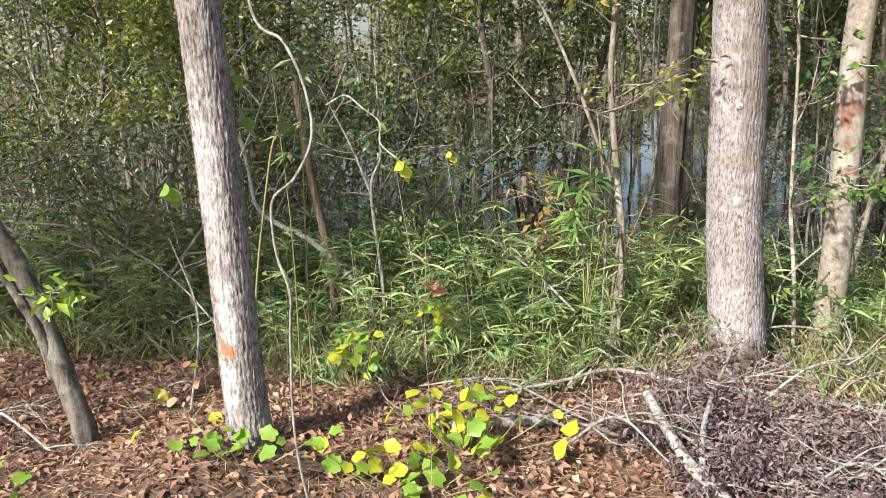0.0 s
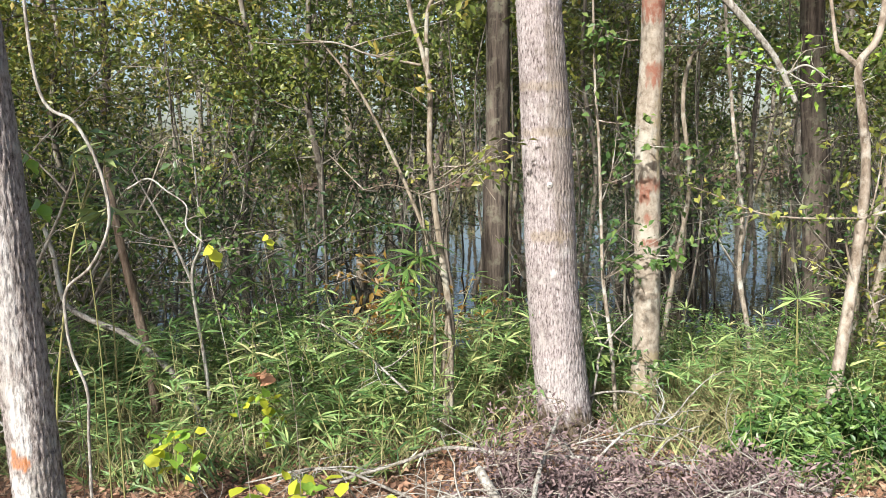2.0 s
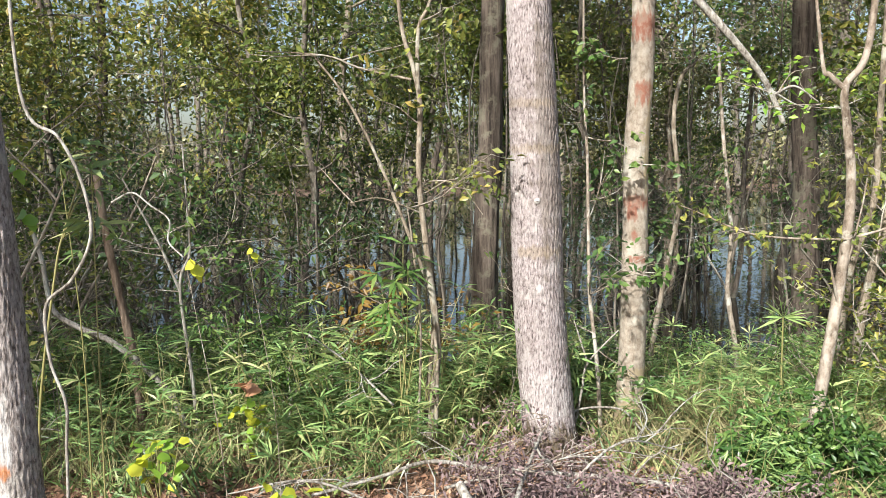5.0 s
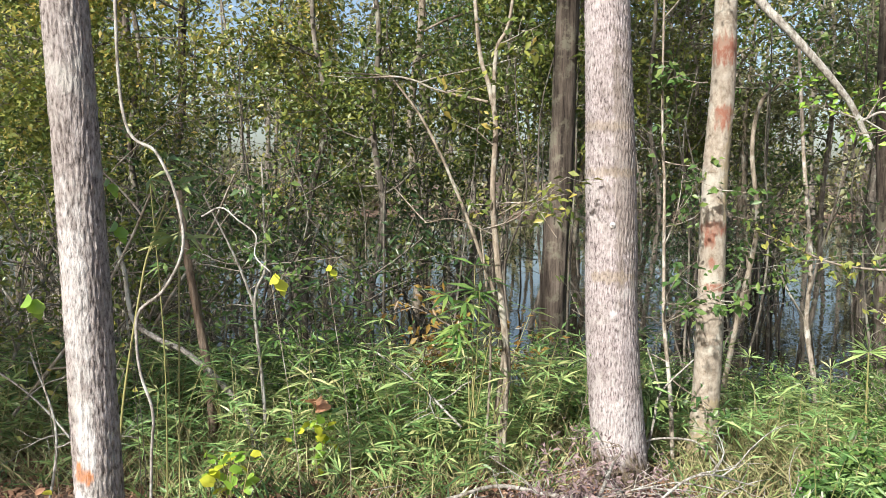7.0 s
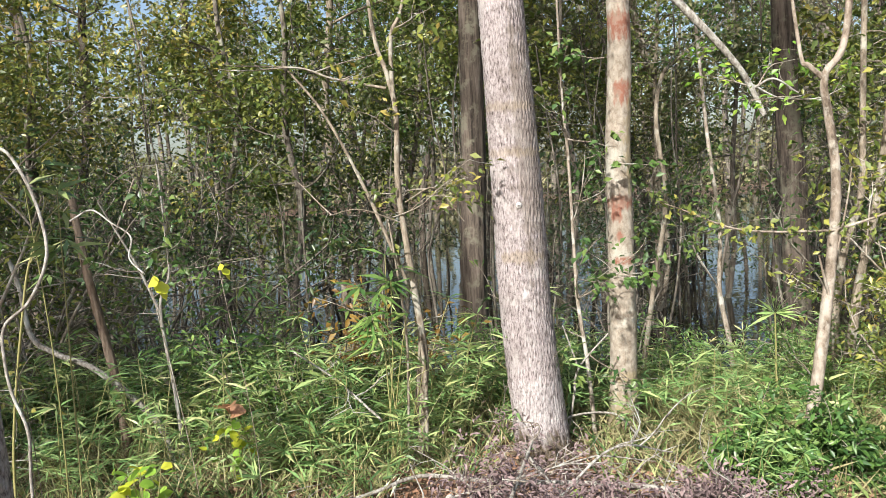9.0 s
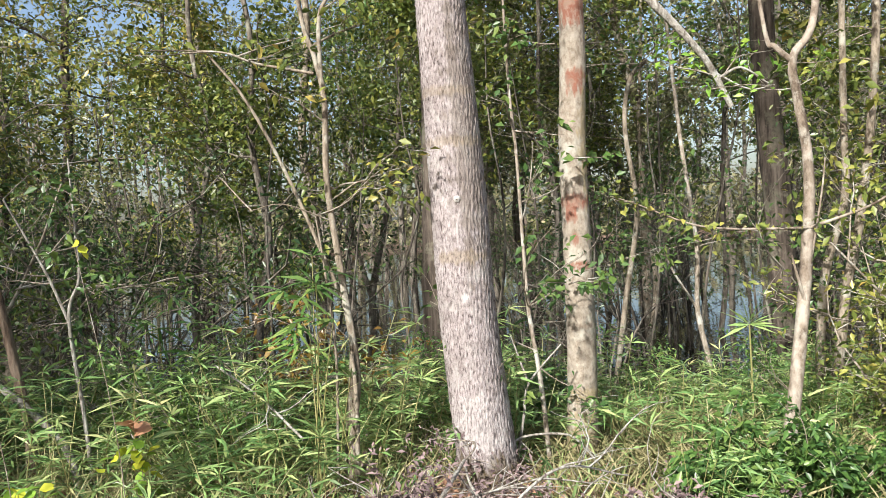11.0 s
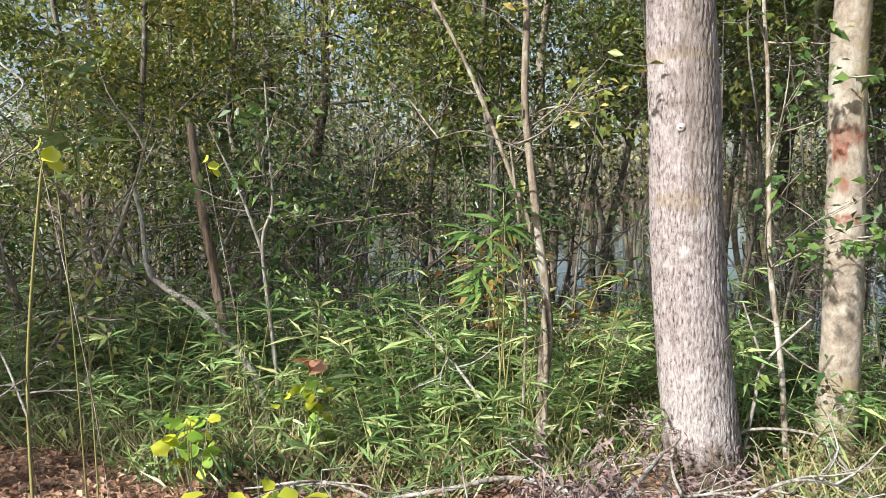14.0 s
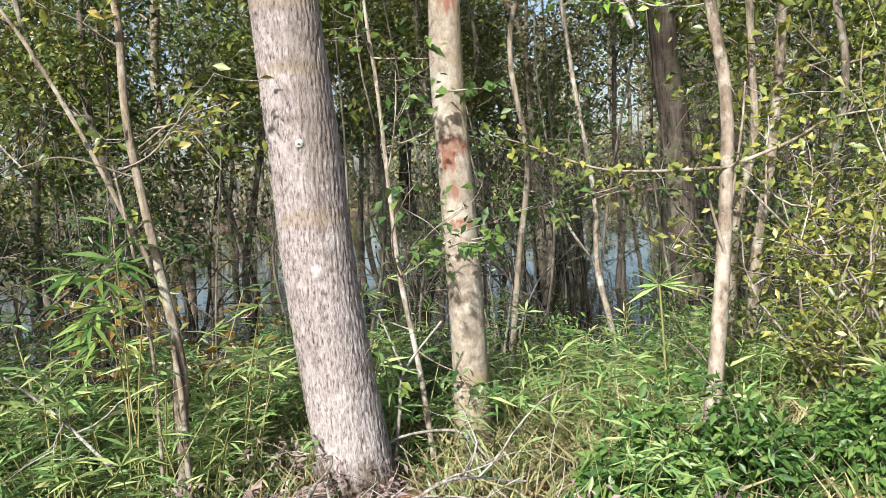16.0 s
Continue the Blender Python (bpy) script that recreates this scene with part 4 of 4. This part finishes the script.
def seedling(name, x, y, label, h, n, kinds, size, seed, sx=0.12):
    g_ = np.random.default_rng(seed)
    ob = thing(name, x, y, float(ground_z(np.float64(x), np.float64(y))), label, "seedling")
    for k in range(n):
        q_ = Vector((g_.normal(0, sx), g_.normal(0, sx * 0.5), h * g_.uniform(0.3, 1.05)))
        if k % 3 == 0:
            part("stem", mesh_of("seedling_stem", *tube([(q_.x * 0.2, q_.y * 0.2, -0.03), (q_.x * 0.7, q_.y * 0.7, q_.z * 0.5), tuple(q_)], 0.003, 0.0015, 5, 8), m_culm), ob)
        lf_ = part("leaf", LEAF[kinds[int(g_.integers(0, len(kinds)))]], ob)
        s = size * g_.uniform(0.6, 1.2)
        lf_.matrix_basis = Matrix.Translation(q_) @ Euler((g_.uniform(-0.3, 1.1), g_.normal(0, 0.5), g_.uniform(-3.1, 3.1))).to_matrix().to_4x4() @ Matrix.Scale(s, 4)


seedling("yellow_seedling", -1.70, -0.56, "yellow-green seedling with broad rounded leaves", 0.27, 36, ("lime", "yellow", "lime"), 0.06, 901, 0.06)
seedling("salmon_seedling", -1.42, -0.2, "seedling with salmon tip and lime leaves", 0.32, 30, ("lime", "yellow", "lime"), 0.058, 902, 0.09)
o = thing("salmon_sprout", -1.45, -0.15, 0, "young shoot with salmon-pink new leaves", "seedling")
part("stem", mesh_of("sprout_stem", *tube([(0, 0, -0.03), (0.01, 0, 0.2), (0, 0, 0.4)], 0.003, 0.002, 5, 8), m_culm), o)
for k in range(6):
    l_ = part("leaf", LEAF["salmon"], o)
    l_.matrix_basis = pose(0, 0, 0.36 + 0.01 * k, 25, -20, k * 60) @ Matrix.Scale(0.08, 4)
seedling("yellow_vine", -1.05, -1.08, "creeping vine with yellow-green lobed leaves", 0.2, 60, ("yellow", "grape", "yellow", "grape"), 0.068, 903, 0.16)
seedling("yellow_vine", -1.15, -1.38, "creeping vine with lime-green lobed leaves", 0.14, 40, ("grape", "grape", "yellow"), 0.068, 904, 0.15)
seedling("green_vine", -1.75, -1.48, "green creeper around the foot of a trunk", 0.12, 26, ("grape", "grape"), 0.062, 905, 0.14)
seedling("green_vine", -2.75, -1.75, "low green creeper on the leaf litter", 0.1, 10, ("grape",), 0.07, 906, 0.2)
seedling("yellow_vine", -0.6, -1.5, "small vine with bright yellow leaves", 0.12, 9, ("yellow",), 0.06, 907, 0.1)
seedling("autumn_seedling", -2.3, -1.15, "low seedlings with orange and yellow leaves", 0.2, 12, ("salmon", "yellow", "lime"), 0.06, 908, 0.25)
seedling("lime_sprout", 0.12, -0.52, "tiny lime sprout among dead branches", 0.16, 4, ("lime",), 0.05, 909, 0.03)


def hung_leaf(x, y, z, kind, size, label):
    """Single bright leaves caught on a thin stalk."""
    ob = thing("yellow_leaf_stalk", x, y, 0, label, "vine")
    part("stem", mesh_of("leaf_stalk", *tube([(0.05, 0.1, -0.05), (0.06, 0.05, z * 0.5), (0, 0, z)], 0.0016, 0.001, 5, 10), m_twig), ob)
    for k in range(3):
        l_ = part("leaf", LEAF[kind], ob)
        l_.matrix_basis = pose(0.01 * k, 0, z - 0.012 * k, 60, 20 * k, 50 * k - 40) @ Matrix.Scale(size, 4)


hung_leaf(-1.10, -1.62, 1.19, "yellow", 0.04, "yellow leaves at the end of a thin stalk")
hung_leaf(-1.08, -1.16, 1.17, "yellow", 0.028, "small yellow leaf on a thin stalk")
hung_leaf(-1.83, -1.2, 1.3, "lime", 0.05, "lime leaves climbing beside a trunk")
hung_leaf(-1.85, -1.2, 1.45, "lime", 0.04, "lime leaves climbing beside a trunk")
hung_leaf(-2.32, -1.0, 1.0, "lime", 0.07, "pale green leaves on a thin stalk")


# ---- dead brush ----
def dead_branch(label, guides, seed, mat=None, n_twig=10, leafy=0):
    g_ = np.random.default_rng(seed)
    ob = thing("dead_branch", 0, 0, 0, label, "branch", "brush pile")
    for k, (pts, r0, r1) in enumerate(guides):
        part("stem" if k == 0 else "side_branch", mesh_of("dead_stem", *tube(pts, r0, r1, 12, len(pts) * 8, 0.06), mat or m_lichen, True), ob)
    tb, sp, ww = [], [], []
    for _ in range(n_twig):
        pts = guides[int(g_.integers(0, len(guides)))][0]
        s = spline(pts, 30)[int(g_.integers(2, 30))]
        a_, b_, c_ = branchy(g_, s, (g_.normal(), g_.normal() * 0.6, g_.uniform(-0.1, 0.5)), g_.uniform(0.15, 0.34), 0.0045, 1, 0.3)
        part("twig", mesh_of("dead_twig", *join(a_), m_lichen if not leafy else m_twig), ob)
        sp.append(b_)
        ww.append(c_)
    if leafy:
        vv, ff = foliage(g_, np.vstack(sp), np.vstack(ww), leafy, 0.03, 0.025, 0.35)
        vv[:, 2] = np.maximum(vv[:, 2], 0.01)
        part("dead_leaves", mesh_of("dead_leaves", vv, ff, m_dead), ob, "dry purple-brown curled leaves")


dead_branch("long bleached fallen branch lying across brush", [([(-1.05, -0.53, 0.04), (-0.75, -0.45, 0.1), (-0.55, -0.36, 0.13), (-0.25, -0.44, 0.13), (0.1, -0.46, 0.12), (0.35, -0.46, 0.1), (0.62, -0.5, 0.07), (1.0, -0.6, 0.04)], 0.007, 0.013)], 951, n_twig=8)
dead_branch("thick broken lichen-covered dead branch", [([(-0.4, -0.85, 0.24), (-0.28, -1.1, 0.15), (-0.21, -1.22, 0.12), (-0.08, -1.36, 0.06)], 0.018, 0.026), ([(-0.21, -1.22, 0.12), (-0.19, -0.94, 0.22), (-0.07, -0.45, 0.3)], 0.012, 0.006)], 952, n_twig=8, leafy=2)
for k, (x, y, tw) in enumerate(((-0.25, -0.75, 16), (0.15, -0.7, 16), (0.0, -1.05, 16), (0.35, -0.95, 18), (0.6, -0.75, 14), (0.25, -1.3, 14))):
    g = np.random.default_rng(980 + k)
    dead_branch("dead branch covered with dry purple-brown leaves", [([(x - 0.22, y - 0.1, 0.01), (x, y, 0.07), (x + 0.2, y + g.uniform(-0.1, 0.1), 0.12)], 0.011, 0.005), ([(x - 0.05, y, 0.06), (x + 0.02, y - 0.15, 0.1)], 0.008, 0.004)], 953 + 10 * k, n_twig=tw + 4, leafy=4)
dead_branch("dead leafy twigs heaped against the oak's foot", [([(0.05, -0.35, 0.02), (-0.06, -0.14, 0.09), (-0.09, -0.05, 0.15)], 0.008, 0.004)], 1053, n_twig=9, leafy=3)
for k in range(9):
    g = np.random.default_rng(1200 + k)
    x, y, an = g.uniform(-0.75, 0.75), g.uniform(-1.25, -0.35), g.uniform(-0.6, 0.6) + (math.pi if k % 2 else 0)
    ln = g.uniform(0.35, 0.7)
    c_, s_ = math.cos(an) * ln, math.sin(an) * ln
    dead_branch("thin bleached bare branch in the brush", [([(x, y, 0.05), (x + c_ * 0.5, y + s_ * 0.5, g.uniform(0.12, 0.24)), (x + c_, y + s_, g.uniform(0.08, 0.22))], 0.007, 0.003)], 1300 + k, n_twig=5)
dead_branch("bleached fallen branch on the leaf litter", [([(-1.6, -0.95, 0.02), (-1.4, -0.85, 0.04), (-1.2, -0.75, 0.05)], 0.014, 0.01)], 957, n_twig=2)
dead_branch("rotten pale branch lying on the ground", [([(-1.35, -0.95, 0.03), (-1.0, -0.85, 0.05), (-0.75, -0.75, 0.05)], 0.026, 0.02)], 958, n_twig=3)
dead_branch("grey root-like branch on the leaf litter", [([(-1.85, -1.25, 0.01), (-1.7, -1.35, 0.03), (-1.55, -1.3, 0.02)], 0.02, 0.012), ([(-1.75, -1.32, 0.02), (-1.68, -1.5, 0.01)], 0.014, 0.008)], 959, n_twig=3)
dead_branch("thin bare fallen twigs tangled at the edge", [([(-3.2, -1.3, 0.02), (-2.9, -1.4, 0.15), (-2.5, -1.5, 0.02)], 0.007, 0.005), ([(-2.3, -1.0, 0.0), (-2.35, -0.8, 0.4), (-2.6, -0.6, 0.7)], 0.006, 0.004)], 960, n_twig=8)
dead_branch("long thin bare twig leaning in the cane", [([(-2.2, -0.8, 0.3), (-2.6, -0.6, 0.5), (-3.1, -0.4, 0.65)], 0.005, 0.004)], 961, n_twig=3)
dead_branch("bare pale twig leaning over the cane", [([(-0.75, -0.1, 0.3), (-1.0, 0.1, 0.45), (-1.25, 0.3, 0.55)], 0.006, 0.004)], 962, n_twig=3)

# ---- loose cover ----
g = np.random.default_rng(970)
n = 60000
p_ = np.stack([g.uniform(-7, 5, n), -0.9 + 1.1 * g.standard_normal(n), np.zeros(n)], -1)
p_[:, 2] = ground_z(p_[:, 0], p_[:, 1]) + g.uniform(0.004, 0.03, n)
v, f = leaves(p_, 0.04, g, None, 0.5, 0.25)
tagged(new("leaf_litter", mesh_of("leaf_litter", v, f, m_litter)), "rust-brown fallen leaves covering the ground", "leaves", kind="stuff")
n = 40000
p_ = np.stack([g.uniform(-6, 4, n), -1.0 + 0.9 * g.standard_normal(n), np.zeros(n)], -1)
p_[:, 2] = ground_z(p_[:, 0], p_[:, 1]) + g.uniform(0.005, 0.03, n)
an = g.uniform(0, 6.28, n)
v, f = straps(p_, np.stack([np.cos(an), np.sin(an), g.normal(0, 0.1, n)], -1), 0.12, 0.003, g, 0.05)
tagged(new("pine_straw", mesh_of("pine_straw", v, f, m_litter)), "fallen reddish pine needles on the ground", "needles", kind="stuff")
n = 11000
p_ = np.stack([g.uniform(-4.5, 3, n), g.uniform(-0.5, 1.3, n), np.zeros(n)], -1)
p_ = p_[p_[:, 1] > -0.25 - 0.1 * np.sin(p_[:, 0] * 3.1) - 0.35 * (p_[:, 0] > 0.7) - 0.28 * (p_[:, 0] < -0.7)]
p_ = p_[(np.abs(p_[:, 0] + 0.02) > 0.24) | (p_[:, 1] > 0.2)]
p_[:, 2] = ground_z(p_[:, 0], p_[:, 1]) - 0.01
an = g.uniform(0, 6.28, len(p_))
v, f = straps(p_, np.stack([np.cos(an), np.sin(an), g.uniform(0.3, 2.5, len(p_))], -1), 0.3, 0.006, g, 0.5)
tagged(new("dry_grass", mesh_of("dry_grass", v, f, m_straw)), "dry straw-coloured grass among the cane", "grass", kind="stuff")
n = 1900
p_ = np.stack([1.0 + 0.28 * g.standard_normal(n), 0.35 + 0.25 * g.standard_normal(n), np.zeros(n)], -1)
p_[:, 2] = ground_z(p_[:, 0], p_[:, 1]) - 0.01
an = g.uniform(0, 6.28, n)
v, f = straps(p_, np.stack([np.cos(an), np.sin(an), g.uniform(0.2, 2.0, n)], -1), 0.38, 0.009, g, 0.7)
tagged(new("dead_tussock", mesh_of("dead_tussock", v, f, m_straw)), "tan dead grass tussock beside the smooth tree", "grass", kind="stuff")
n = 14000
p_ = np.stack([g.uniform(-4.5, 3.2, n), g.uniform(-0.6, 1.8, n), np.zeros(n)], -1)
p_ = p_[p_[:, 1] > -0.25 - 0.1 * np.sin(p_[:, 0] * 3.1) - 0.35 * (p_[:, 0] > 0.7) - 0.28 * (p_[:, 0] < -0.7)]
p_ = p_[(np.abs(p_[:, 0] + 0.02) > 0.24) | (p_[:, 1] > 0.2)]
p_[:, 2] = ground_z(p_[:, 0], p_[:, 1]) - 0.01
an = g.uniform(0, 6.28, len(p_))
v, f = straps(p_, np.stack([np.cos(an), np.sin(an), g.uniform(0.4, 2.5, len(p_))], -1), 0.22, 0.012, g, 0.6)
tagged(new("green_grass", mesh_of("green_grass", v, f, m_cane)), "green grass growing under the cane", "grass", kind="stuff")
